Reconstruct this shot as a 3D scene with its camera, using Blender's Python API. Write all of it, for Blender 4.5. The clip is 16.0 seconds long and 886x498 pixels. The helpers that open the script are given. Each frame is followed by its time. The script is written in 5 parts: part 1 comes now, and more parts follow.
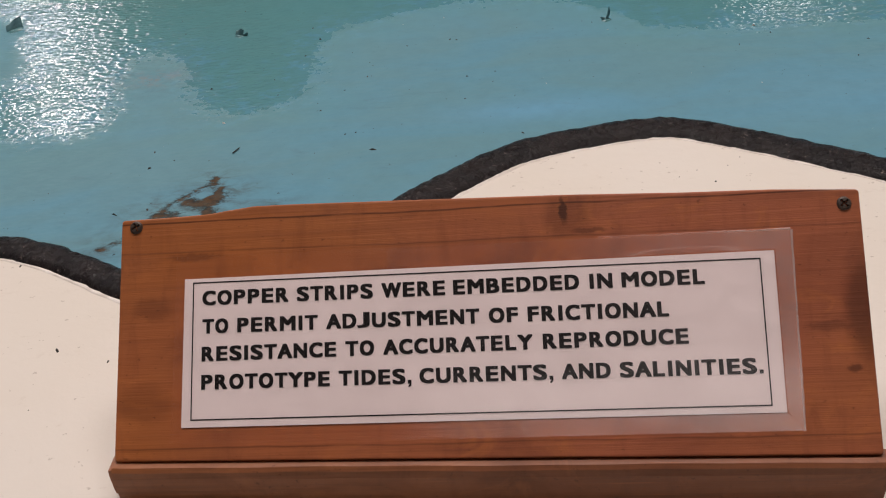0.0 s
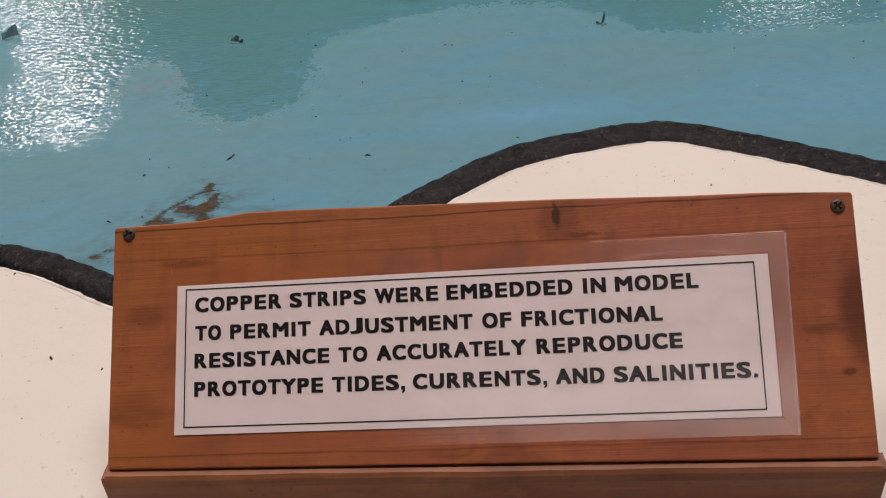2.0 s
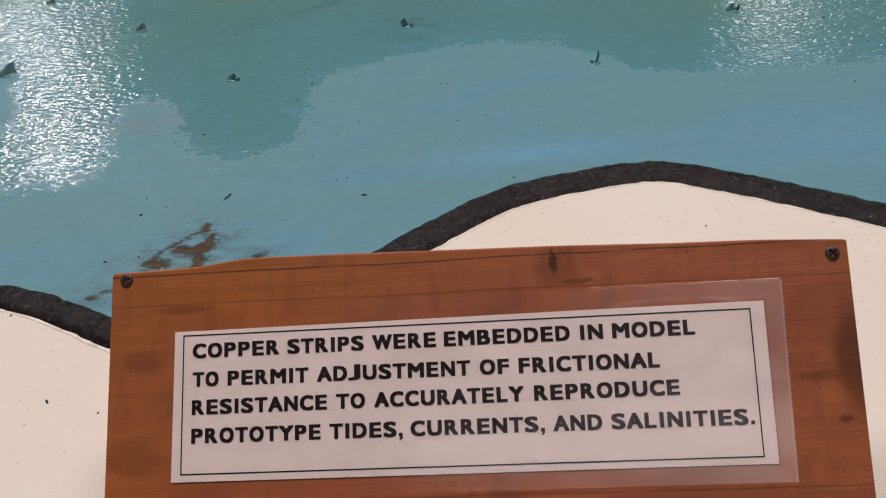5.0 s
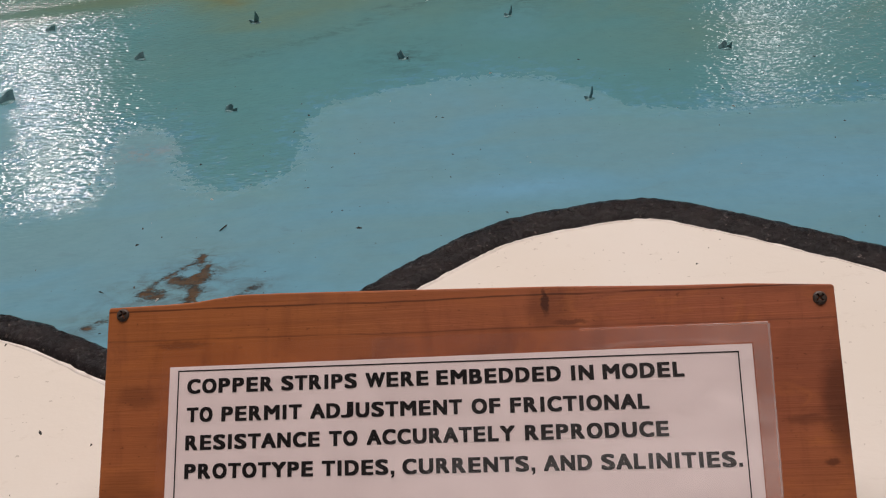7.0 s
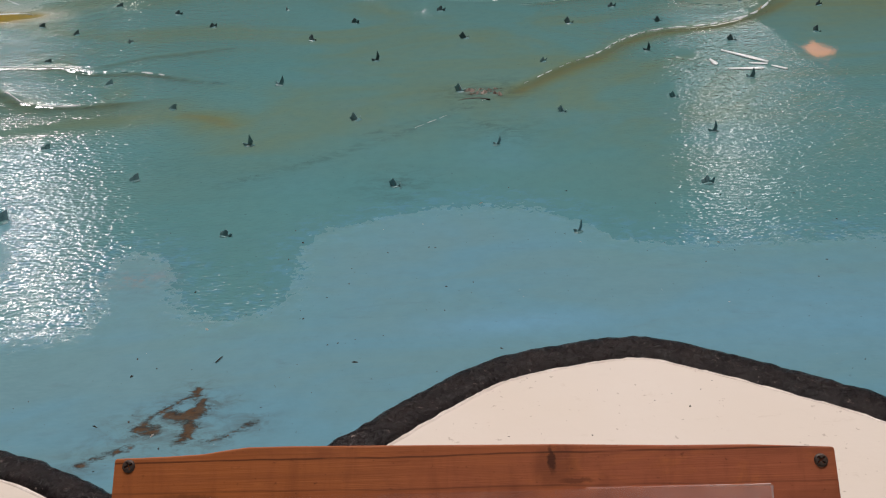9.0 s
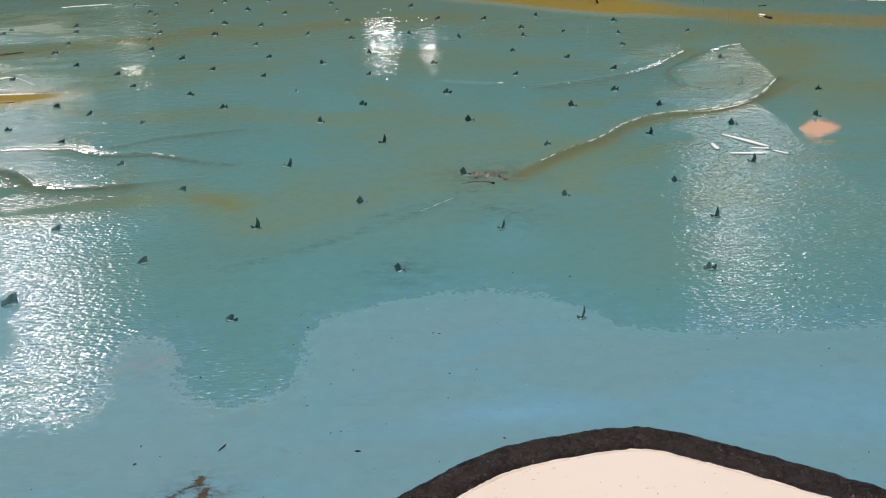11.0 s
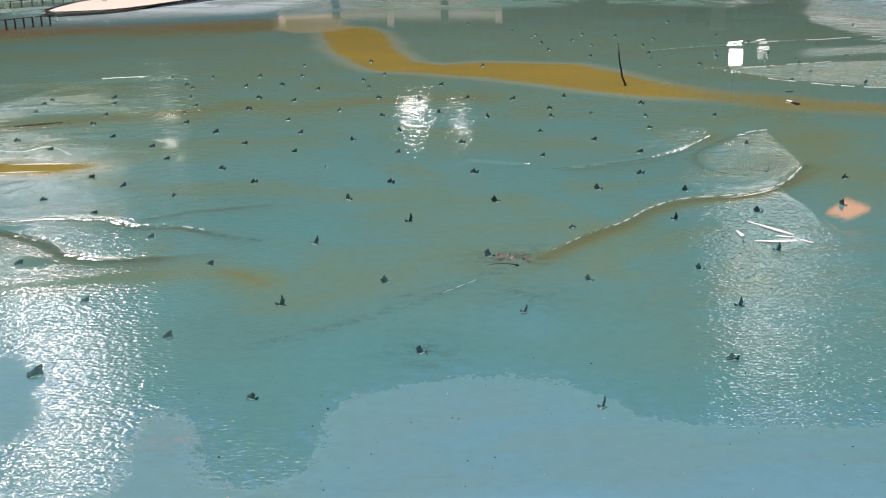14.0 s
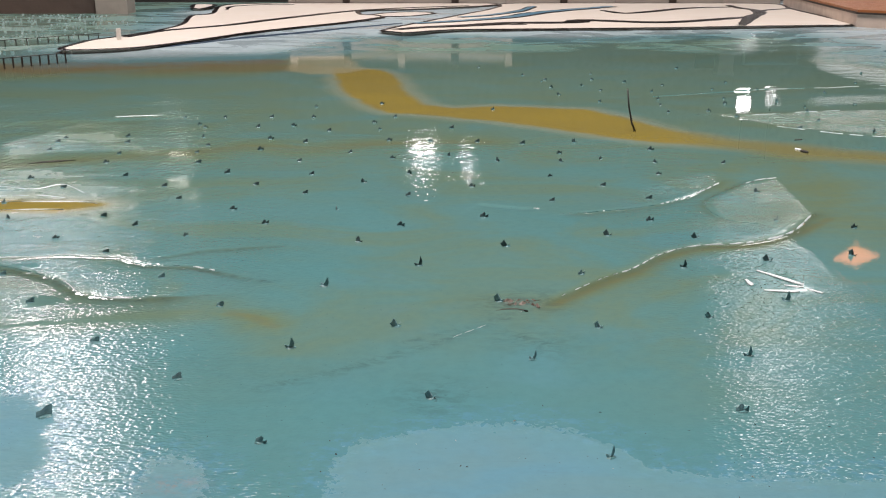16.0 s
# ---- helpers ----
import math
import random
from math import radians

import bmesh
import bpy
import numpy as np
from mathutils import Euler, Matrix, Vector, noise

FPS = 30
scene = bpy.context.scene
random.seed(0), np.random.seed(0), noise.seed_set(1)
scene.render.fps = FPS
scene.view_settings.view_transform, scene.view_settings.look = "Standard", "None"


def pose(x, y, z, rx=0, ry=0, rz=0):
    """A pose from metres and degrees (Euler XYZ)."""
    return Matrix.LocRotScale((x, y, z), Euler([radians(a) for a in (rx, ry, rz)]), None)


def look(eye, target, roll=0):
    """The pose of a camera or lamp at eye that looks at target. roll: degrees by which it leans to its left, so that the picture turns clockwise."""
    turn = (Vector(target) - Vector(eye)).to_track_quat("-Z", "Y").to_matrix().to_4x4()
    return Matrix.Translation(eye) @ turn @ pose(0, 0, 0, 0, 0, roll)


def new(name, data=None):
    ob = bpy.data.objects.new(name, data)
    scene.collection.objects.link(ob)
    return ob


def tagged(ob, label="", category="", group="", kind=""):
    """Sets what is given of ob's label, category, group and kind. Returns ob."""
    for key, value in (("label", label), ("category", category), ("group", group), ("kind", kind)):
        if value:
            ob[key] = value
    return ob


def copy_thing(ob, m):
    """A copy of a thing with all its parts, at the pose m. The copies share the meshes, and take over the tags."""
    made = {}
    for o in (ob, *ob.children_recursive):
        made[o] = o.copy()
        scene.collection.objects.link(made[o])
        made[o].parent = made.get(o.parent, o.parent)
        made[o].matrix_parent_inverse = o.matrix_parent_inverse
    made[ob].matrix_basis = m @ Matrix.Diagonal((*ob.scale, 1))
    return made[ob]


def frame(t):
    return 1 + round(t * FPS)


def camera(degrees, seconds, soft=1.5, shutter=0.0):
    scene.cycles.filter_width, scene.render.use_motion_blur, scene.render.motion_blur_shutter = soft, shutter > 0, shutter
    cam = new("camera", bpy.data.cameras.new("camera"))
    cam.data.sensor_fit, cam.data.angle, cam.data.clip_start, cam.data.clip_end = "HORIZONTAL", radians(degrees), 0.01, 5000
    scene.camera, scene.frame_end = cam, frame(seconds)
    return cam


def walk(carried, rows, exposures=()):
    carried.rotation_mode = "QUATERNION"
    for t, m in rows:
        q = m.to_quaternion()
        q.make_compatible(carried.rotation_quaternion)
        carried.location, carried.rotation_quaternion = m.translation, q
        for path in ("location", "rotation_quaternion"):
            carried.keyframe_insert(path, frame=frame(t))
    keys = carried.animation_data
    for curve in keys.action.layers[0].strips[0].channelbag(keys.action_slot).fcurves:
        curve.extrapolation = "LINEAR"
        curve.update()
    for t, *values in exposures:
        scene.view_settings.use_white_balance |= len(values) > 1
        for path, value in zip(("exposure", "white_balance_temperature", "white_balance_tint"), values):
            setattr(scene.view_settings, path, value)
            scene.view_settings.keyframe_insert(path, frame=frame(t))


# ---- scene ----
cam = camera(48.3, 16.0, soft=1.1)
ROWS = [
    # seconds, x, y, z, yaw, pitch, roll
    (0.0, 0.0129, -0.0046, 0.3735, -1.65, -36.30, 4.05),
    (0.5, 0.0133, -0.0040, 0.3721, -1.72, -36.20, 4.14),
    (1.0, 0.0143, -0.0043, 0.3727, -1.75, -36.14, 4.17),
    (1.5, 0.0161, -0.0037, 0.3717, -1.76, -36.08, 4.22),
    (2.0, 0.0163, -0.0038, 0.3724, -1.83, -35.99, 4.32),
    (2.5, 0.0167, -0.0024, 0.3736, -1.86, -35.88, 4.39),
    (3.0, 0.0155, -0.0025, 0.3766, -1.91, -35.63, 4.31),
    (3.5, 0.0148, -0.0023, 0.3779, -2.04, -35.30, 4.48),
    (4.0, 0.0149, -0.0001, 0.3795, -2.08, -34.99, 4.39),
    (6.5, 0.0158, -0.0005, 0.3858, -2.10, -33.45, 3.58),
    (7.0, 0.0157, -0.0010, 0.3911, -2.07, -33.08, 3.34),
    (7.5, 0.0122, -0.0003, 0.3985, -2.02, -32.44, 3.07),
    (8.0, 0.0053, -0.0009, 0.4144, -2.34, -30.25, 1.93),
    (8.5, 0.0013, 0.0059, 0.4170, -3.16, -28.36, 1.65),
    (9.0, -0.0014, 0.0054, 0.4220, -3.06, -27.45, 1.73),
    (9.5, -0.0017, 0.0039, 0.4260, -2.79, -26.46, 1.74),
    (10.0, -0.0001, 0.0042, 0.4310, -2.88, -25.28, 1.68),
    (12.5, 0.0008, 0.0013, 0.4482, -1.67, -21.21, 1.00),
    (13.0, 0.0010, 0.0006, 0.4509, -1.20, -20.48, 0.95),
    (13.5, 0.0023, 0.0026, 0.4523, -0.76, -19.82, 0.83),
    (14.0, 0.0043, 0.0021, 0.4550, -0.64, -19.28, 0.72),
    (14.5, 0.0027, -0.0010, 0.4570, -0.48, -18.67, 0.46),
    (15.0, 0.0024, -0.0012, 0.4593, -0.28, -18.12, 0.32),
    (15.5, 0.0004, -0.0022, 0.4625, -0.14, -17.46, 0.23),
    (16.0, 0.0000, 0.0000, 0.4632, -0.00, -17.00, 0.00),
]
walk(cam, [(t, pose(x, y, z, 90 + pitch, roll, yaw)) for t, x, y, z, yaw, pitch, roll in ROWS],
     exposures=[(0.0, 0.0), (8.0, 0.0), (9.0, 0.0), (10.0, 0.13), (12.5, 0.36), (14.0, 0.39), (16, 0.45)])

# ---- light: a hall with roof lights, hanging lamps and an added fill ----
world = bpy.data.worlds.new("hall_air")
scene.world = world
world.use_nodes = True
world.node_tree.nodes["Background"].inputs["Color"].default_value = (0.02, 0.02, 0.022, 1)

ROOF = 6.0


def area_light(x, y, z, sx, sy, watts, colour=(1, 0.96, 0.9), turn=0):
    data = bpy.data.lights.new("area_light", "AREA")
    data.shape, data.size, data.size_y, data.energy, data.color = "RECTANGLE", sx, sy, watts, colour
    ob = new("area_light", data)
    ob.matrix_world = pose(x, y, z, 0, 0, turn)
    return ob


DAY, ROSY, WARM = (1.0, 0.945, 0.955), (1.0, 0.90, 0.915), (1.0, 0.87, 0.835)
area_light(-5.25, 11.85, ROOF - 0.05, 0.8, 3.5, 232, ROSY, 30)       # long roof lights ahead
area_light(6.2, 17.2, ROOF - 0.05, 1.2, 3.0, 68, DAY, -20)
area_light(-0.35, 17.8, 3.13, 0.44, 0.42, 9.5, DAY)              # hanging lamps
area_light(0.46, 17.2, 3.16, 0.16, 0.2, 3.2, DAY)
# wide unseen lamp added to brighten the far floor and land
area_light(0.0, 6.3, ROOF - 0.05, 9.0, 1.0, 190, WARM)
area_light(0.0, 2.4, ROOF - 0.05, 5.0, 1.8, 372, WARM)         # roof lights overhead
area_light(0.0, -5.0, ROOF - 0.05, 3.5, 0.5, 26, WARM)


def window_light(eye, target, sx, sy, watts, colour=DAY, roll=0):
    ob = area_light(0, 0, 0, sx, sy, watts, colour)
    ob.matrix_world = look(eye, target, roll)
window_light((-4.42, 16.15, 3.10), (0, 0, 0.3), 0.20, 0.24, 0.75, (1.0, 0.95, 0.85))
window_light((7.22, 23.8, 3.06), (0, 0, 0.3), 0.32, 0.30, 4.0)      # two lamps turned this way
window_light((8.5, 25.7, 3.10), (0, 0, 0.3), 0.26, 0.05, 0.5)
window_light((12.6, 30.6, 1.95), (0, 0, 1.6), 6.6, 2.0, 37)     # a window high in the end wall



# ---- materials ----
class Mat:
    """A node material with a few shorthands."""

    def __init__(self, name):
        self.mat = bpy.data.materials.new(name)
        self.mat.use_nodes = True
        self.nodes, self.links = self.mat.node_tree.nodes, self.mat.node_tree.links
        self.bsdf = self.nodes["Principled BSDF"]

    def put(self, sock, value):
        if isinstance(value, bpy.types.NodeSocket):
            self.links.new(value, sock)
        elif value is not None:
            if isinstance(value, tuple) and len(value) == 3 and sock.type == "RGBA":
                value = (*value, 1)
            sock.default_value = value

    def node(self, kind, out=0, **inputs):
        n = self.nodes.new(kind)
        for key, value in inputs.items():
            key = key.replace("_", " ")
            if key in n.inputs:
                self.put(n.inputs[key], value)
            else:
                self.put(n.inputs[int(key[1:])], value)
        return n.outputs[out]

    def coords(self, scale=(1, 1, 1), kind="Object", shift=(0, 0, 0)):
        n = self.nodes.new("ShaderNodeTexCoord")
        return self.node("ShaderNodeMapping", Vector=n.outputs[kind], Scale=scale, Location=shift)

    def noise(self, vec, scale, detail=4.0, rough=0.55, distort=0.0, colour=False):
        return self.node("ShaderNodeTexNoise", 1 if colour else 0, Vector=vec, Scale=scale, Detail=detail, Roughness=rough, Distortion=distort)

    def attr(self, name, out=2):
        n = self.nodes.new("ShaderNodeAttribute")
        n.attribute_name = name
        return n.outputs[out]

    def math(self, op, a, b=0.0, c=0.0, clamp=False):
        n = self.nodes.new("ShaderNodeMath")
        n.operation, n.use_clamp = op, clamp
        for sock, value in zip(n.inputs, (a, b, c)):
            self.put(sock, value)
        return n.outputs[0]

    def ramp(self, value, lo, hi, a=0.0, b=1.0, smooth=True):
        n = self.nodes.new("ShaderNodeMapRange")
        n.interpolation_type = "SMOOTHSTEP" if smooth else "LINEAR"
        for sock, v in zip(n.inputs, (value, lo, hi, a, b)):
            self.put(sock, v)
        return n.outputs[0]

    def mix(self, fac, a, b, blend="MIX"):
        n = self.nodes.new("ShaderNodeMix")
        n.data_type, n.blend_type = "RGBA", blend
        self.put(n.inputs[0], fac)
        self.put(n.inputs[6], a)
        self.put(n.inputs[7], b)
        return n.outputs[2]

    def bump(self, height, strength=0.3, distance=0.001, normal=None):
        return self.node("ShaderNodeBump", Height=height, Strength=strength, Distance=distance, Normal=normal)

    def done(self, colour, rough=0.5, normal=None, metal=0.0, spec=None):
        self.put(self.bsdf.inputs["Base Color"], colour)
        self.put(self.bsdf.inputs["Roughness"], rough)
        self.put(self.bsdf.inputs["Metallic"], metal)
        self.put(self.bsdf.inputs["Normal"], normal)
        self.put(self.bsdf.inputs["Specular IOR Level"], spec)
        return self.mat


def mottled(name, a, b, scale, rough=0.6, bump=0.2, spec=0.5, metal=0.0, fine=8.0):
    m = Mat(name)
    v = m.coords()
    n1, n2 = m.noise(v, scale), m.noise(v, scale * fine, 6)
    c = m.mix(m.ramp(n1, 0.3, 0.7), a, b)
    c = m.mix(m.ramp(n2, 0.4, 0.75, 0, 0.35), c, tuple(x * 0.6 for x in a))
    return m.done(c, m.ramp(n2, 0.2, 0.8, rough - 0.1, rough + 0.1), m.bump(n2, bump, 0.3 / scale / fine), metal, spec)


def water_paint():
    """Paint on the basin: blue shallows, teal and green deeps, ochre shoals; glossy where it is varnished."""
    m = Mat("basin_paint")
    v = m.coords()
    big, mid, fine = m.noise(v, 2.2, 3), m.noise(v, 9, 5, 0.6), m.noise(v, 60, 6, 0.65)
    streak = m.noise(m.coords((1.3, 2.8, 1)), 2.2, 5, 0.6, 0.8)
    # depths
    teal = m.mix(m.ramp(streak, 0.3, 0.7), TEAL, GREEN)
    teal = m.mix(m.ramp(big, 0.35, 0.7, 0, 0.5), teal, TEAL_LIGHT)
    wash = m.noise(m.coords((1, 1.4, 1), shift=(7, 4, 0)), 3.0, 5, 0.6, 1.2)
    teal = m.mix(m.math("MULTIPLY", m.ramp(wash, 0.42, 0.70, 0.05, 0.6), m.ramp(m.attr("shore"), -0.35, -0.1, 1.0, 0.25)), teal, OLIVE)
    teal = m.mix(m.ramp(m.noise(m.coords((1, 1.2, 1), shift=(2, 9, 0)), 7.0, 5, 0.6, 0.6), 0.5, 0.75, 0, 0.35), teal, BLUE_GREY)
    olive = m.math("MULTIPLY", m.attr("olive"), m.ramp(streak, 0.2, 0.65, 0.35, 1.0), clamp=True)
    teal = m.mix(olive, teal, OLIVE)
    teal = m.mix(m.math("MULTIPLY", m.ramp(m.attr("olive"), 0.8, 1.3), m.ramp(streak, 0.2, 0.6, 0.4, 0.9)), teal, BROWN)
    teal = m.mix(m.math("MULTIPLY", m.attr("near"), m.ramp(m.attr("shore"), -0.32, -0.02, 0.0, 0.6)), teal, TEAL_SHORE)
    # shade on the low side of the scarps, laid in as dark olive
    teal = m.mix(m.math("MULTIPLY", m.attr("bed"), m.ramp(mid, 0.25, 0.6, 0.6, 1.0)), teal, BED_SHADE)
    teal = m.mix(m.math("MULTIPLY", m.attr("disc"), m.ramp(mid, 0.3, 0.6, 0.2, 0.7)), teal, TEAL_PATCH)
    # shallows
    blue = m.mix(m.ramp(m.noise(m.coords((1, 3, 1)), 5, 4, 0.6, 0.8), 0.35, 0.65), BLUE, BLUE_GREY)
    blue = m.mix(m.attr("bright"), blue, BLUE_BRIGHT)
    wob = m.math("MULTIPLY", m.math("SUBTRACT", m.noise(v, 28, 6, 0.7), 0.5), 0.05)
    shore = m.math("ADD", m.attr("shore"), wob)
    soft = m.ramp(m.math("ADD", shore, m.math("MULTIPLY", m.math("SUBTRACT", mid, 0.5), 0.1)), -0.07, 0.09)
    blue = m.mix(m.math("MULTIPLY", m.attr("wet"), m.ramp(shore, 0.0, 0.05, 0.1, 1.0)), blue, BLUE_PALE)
    c = m.mix(soft, teal, blue)
    dab = m.math("MULTIPLY", m.ramp(m.math("ABSOLUTE", m.math("ADD", shore, 0.01)), 0.0, 0.05, 1, 0), m.ramp(m.noise(m.coords((1, 1.5, 1)), 55, 6, 0.7), 0.48, 0.62, 0, 0.55))
    c = m.mix(dab, c, BLUE_BRIGHT)
    # ochre shoals with a pale rim
    och = m.math("ADD", m.attr("ochre"), m.math("MULTIPLY", m.math("SUBTRACT", mid, 0.5), 0.05))
    tail = m.nodes.new("ShaderNodeSeparateXYZ")
    m.links.new(v, tail.inputs[0])
    faded = m.ramp(tail.outputs[0], 0.50, 0.80)
    c = m.mix(m.math("MULTIPLY", m.ramp(och, -0.07, 0.0), m.ramp(faded, 0, 1, 0.5, 0.12)), c, PALE)
    ochre = m.math("MULTIPLY", m.ramp(och, m.ramp(faded, 0, 1, -0.012, -0.075), m.ramp(faded, 0, 1, 0.03, 0.08)), m.ramp(faded, 0, 1, 1.0, 0.75))
    c = m.mix(ochre, c, m.mix(m.ramp(streak, 0.3, 0.7), OCHRE, OCHRE_DARK))
    c = m.mix(m.math("MULTIPLY", ochre, m.ramp(m.math("ADD", tail.outputs[0], m.math("MULTIPLY", mid, 0.3)), 0.6, 1.0, 0, 0.85)), c, (0.215, 0.215, 0.085))
    c = m.mix(m.ramp(m.math("ADD", m.attr("sand"), m.math("MULTIPLY", m.math("SUBTRACT", mid, 0.5), 0.08)), -0.02, 0.03, 0, 0.65), c, (0.38, 0.37, 0.23))
    # rust stains, dark runs and dirt
    rust = m.math("ADD", m.attr("rust"), m.math("MULTIPLY", m.math("SUBTRACT", m.noise(m.coords((1, 1.6, 1)), 95, 7, 0.78, 0.6), 0.5), 1.9))
    dark_tone = m.math("MULTIPLY", m.attr("dark_tone"), m.ramp(m.noise(m.coords((1, 1.8, 1)), 45, 6, 0.7, 0.8), 0.38, 0.7))
    c = m.mix(m.math("MULTIPLY", dark_tone, 0.95, clamp=True), c, DARK_TONE)
    c = m.mix(m.math("MULTIPLY", m.attr("rosy"), m.ramp(m.noise(m.coords((1, 1.5, 1)), 75, 6, 0.7, 0.5), 0.45, 0.62, 0.0, 0.6)), c, (0.27, 0.20, 0.17))
    stain = m.ramp(rust, 0.36, 0.78, 0, 0.97)
    c = m.mix(stain, c, m.mix(m.ramp(m.math("ADD", m.noise(v, 130, 5, 0.7), m.ramp(rust, 0.4, 1.0, 0.12, -0.08)), 0.42, 0.58), RUST, RUST_DARK))
    smudge = m.math("MULTIPLY", soft, m.ramp(m.noise(m.coords((1, 3.5, 1), shift=(5, 2, 0)), 16, 6, 0.7, 0.8), 0.58, 0.76, 0, 0.4))
    c = m.mix(smudge, c, (0.075, 0.15, 0.19))
    dirt = m.ramp(m.noise(v, 240, 3, 0.5), 0.70, 0.76, 0, 0.5)
    c = m.mix(dirt, c, (0.035, 0.06, 0.06))
    c = m.mix(m.ramp(fine, 0.3, 0.8, 0, 0.22), c, (0.06, 0.16, 0.19))
    # gloss
    gl = m.ramp(m.math("ADD", shore, m.math("MULTIPLY", m.math("SUBTRACT", m.noise(v, 130, 3, 0.6), 0.5), m.ramp(mid, 0.35, 0.65, 0.02, 0.10))), -0.012, 0.016)
    gl = m.math("MULTIPLY", gl, m.math("SUBTRACT", 1.0, m.attr("wet")))
    pebble = m.noise(m.coords((0.60, 1, 1)), 225, 1.2, 0.5)
    grit = m.noise(m.coords((0.8, 1, 1)), 230, 2, 0.6)
    haze = m.math("MULTIPLY", m.attr("haze"), m.ramp(m.noise(m.coords((0.8, 2.6, 1), shift=(1, 6, 0)), 5, 5, 0.65, 1.0), 0.36, 0.56, 0.35, 1.0))
    calm = m.math("MAXIMUM", m.attr("calm"), m.math("MULTIPLY", m.ramp(olive, 0.3, 1.1), 0.9))
    lively = m.math("SUBTRACT", 1.0, calm)
    rough = m.math("ADD", m.ramp(gl, 0, 1, m.ramp(lively, 0, 1, 0.03, m.ramp(tail.outputs[0], -0.1, 0.2, 0.11, 0.045)), 0.55), m.math("MULTIPLY", m.ramp(fine, 0.3, 0.7, -0.005, 0.02), lively))
    rough = m.math("SUBTRACT", rough, m.math("MULTIPLY", calm, 0.02))
    puddle = m.ramp(m.noise(m.coords((1, 1.5, 1)), 2.2, 3, 0.5, 1.0), 0.35, 0.65)
    rough = m.math("ADD", rough, m.math("MULTIPLY", m.attr("dull"), m.ramp(puddle, 0, 1, 0.01, 0.06)))
    rough = m.math("ADD", rough, m.math("MULTIPLY", haze, m.ramp(m.noise(m.coords((1, 1.7, 1), shift=(3, 1, 0)), 6, 4, 0.6, 0.8), 0.35, 0.6, 0.05, m.ramp(m.attr("near"), 0, 1, 0.28, 0.12))))
    n = m.node("ShaderNodeBump", Height=pebble, Strength=m.math("MULTIPLY", m.ramp(gl, 0, 1, 1.0, 0.25), m.math("MULTIPLY", m.attr("near"), m.math("MULTIPLY", lively, m.ramp(haze, 0, 1, 1.0, 0.4)))), Distance=0.00105)
    n = m.node("ShaderNodeBump", Height=grit, Strength=m.math("MULTIPLY", haze, m.ramp(gl, 0, 1, 1.0, 0.3)), Distance=0.0018, Normal=n)
    n = m.node("ShaderNodeBump", Height=m.noise(m.coords((0.8, 0.45, 1)), 70, 2, 0.6), Strength=m.math("MULTIPLY", haze, m.ramp(m.attr("near"), 0, 1, 1.0, 0.0)), Distance=0.006, Normal=n)
    n = m.node("ShaderNodeBump", Height=m.noise(m.coords((0.7, 1, 1)), 45, 3), Strength=m.math("MULTIPLY", lively, 0.6), Distance=0.0014, Normal=n)
    n = m.node("ShaderNodeBump", Height=m.noise(m.coords((1.3, 0.75, 1)), 48, 2, 0.55), Strength=m.math("MULTIPLY", m.attr("shoal"), m.ramp(m.noise(m.coords((1, 1.8, 1), shift=(3, 1, 0)), 4.5, 4, 0.6, 1.0), 0.42, 0.54, 0.35, 1.0)), Distance=0.003, Normal=n)
    n = m.node("ShaderNodeBump", Height=m.noise(m.coords((1, 2.6, 1), shift=(4, 3, 0)), 10, 3, 0.55, 0.6), Strength=m.attr("swell"), Distance=0.002, Normal=n)
    return m.done(c, rough, n, 0, m.math("MULTIPLY", m.ramp(gl, 0, 1, 0.5, 0.3), m.ramp(m.math("MULTIPLY", stain, gl), 0, 1, 1.0, 0.1)))


TEAL_PATCH = (0.115, 0.30, 0.36)
BED_SHADE = (0.098, 0.125, 0.066)
TEAL_SHORE = (0.092, 0.268, 0.30)
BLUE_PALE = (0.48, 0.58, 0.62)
BLUE, BLUE_GREY, BLUE_BRIGHT = (0.095, 0.270, 0.362), (0.108, 0.262, 0.315), (0.112, 0.31, 0.455)
TEAL, TEAL_LIGHT, GREEN = (0.096, 0.265, 0.284), (0.114, 0.293, 0.318), (0.107, 0.247, 0.242)
OLIVE, OCHRE, OCHRE_DARK, PALE = (0.160, 0.220, 0.118), (0.33, 0.262, 0.045), (0.285, 0.23, 0.05), (0.34, 0.37, 0.26)
RUST, RUST_DARK, DARK_TONE, BROWN = (0.090, 0.048, 0.019), (0.030, 0.020, 0.013), (0.045, 0.07, 0.072), (0.20, 0.145, 0.06)

M_BASIN = water_paint()


def land_paint():
    """Cream paint with scuffs, smudges and pin-head chips."""
    m = Mat("land_paint")
    v = m.coords()
    c = m.mix(m.ramp(m.noise(v, 5, 4), 0.3, 0.7), (0.74, 0.70, 0.635), (0.72, 0.67, 0.59))
    smear = m.noise(m.coords((1, 2.2, 1)), 45, 6, 0.7, 0.5)
    c = m.mix(m.ramp(smear, 0.59, 0.78, 0, 0.32), c, (0.40, 0.33, 0.24))
    c = m.mix(m.ramp(m.noise(v, 210, 3, 0.5), 0.69, 0.74, 0, 0.4), c, (0.22, 0.17, 0.12))
    return m.done(c, 0.6, m.bump(m.noise(v, 120, 4), 0.2, 0.001), 0, 0.35)


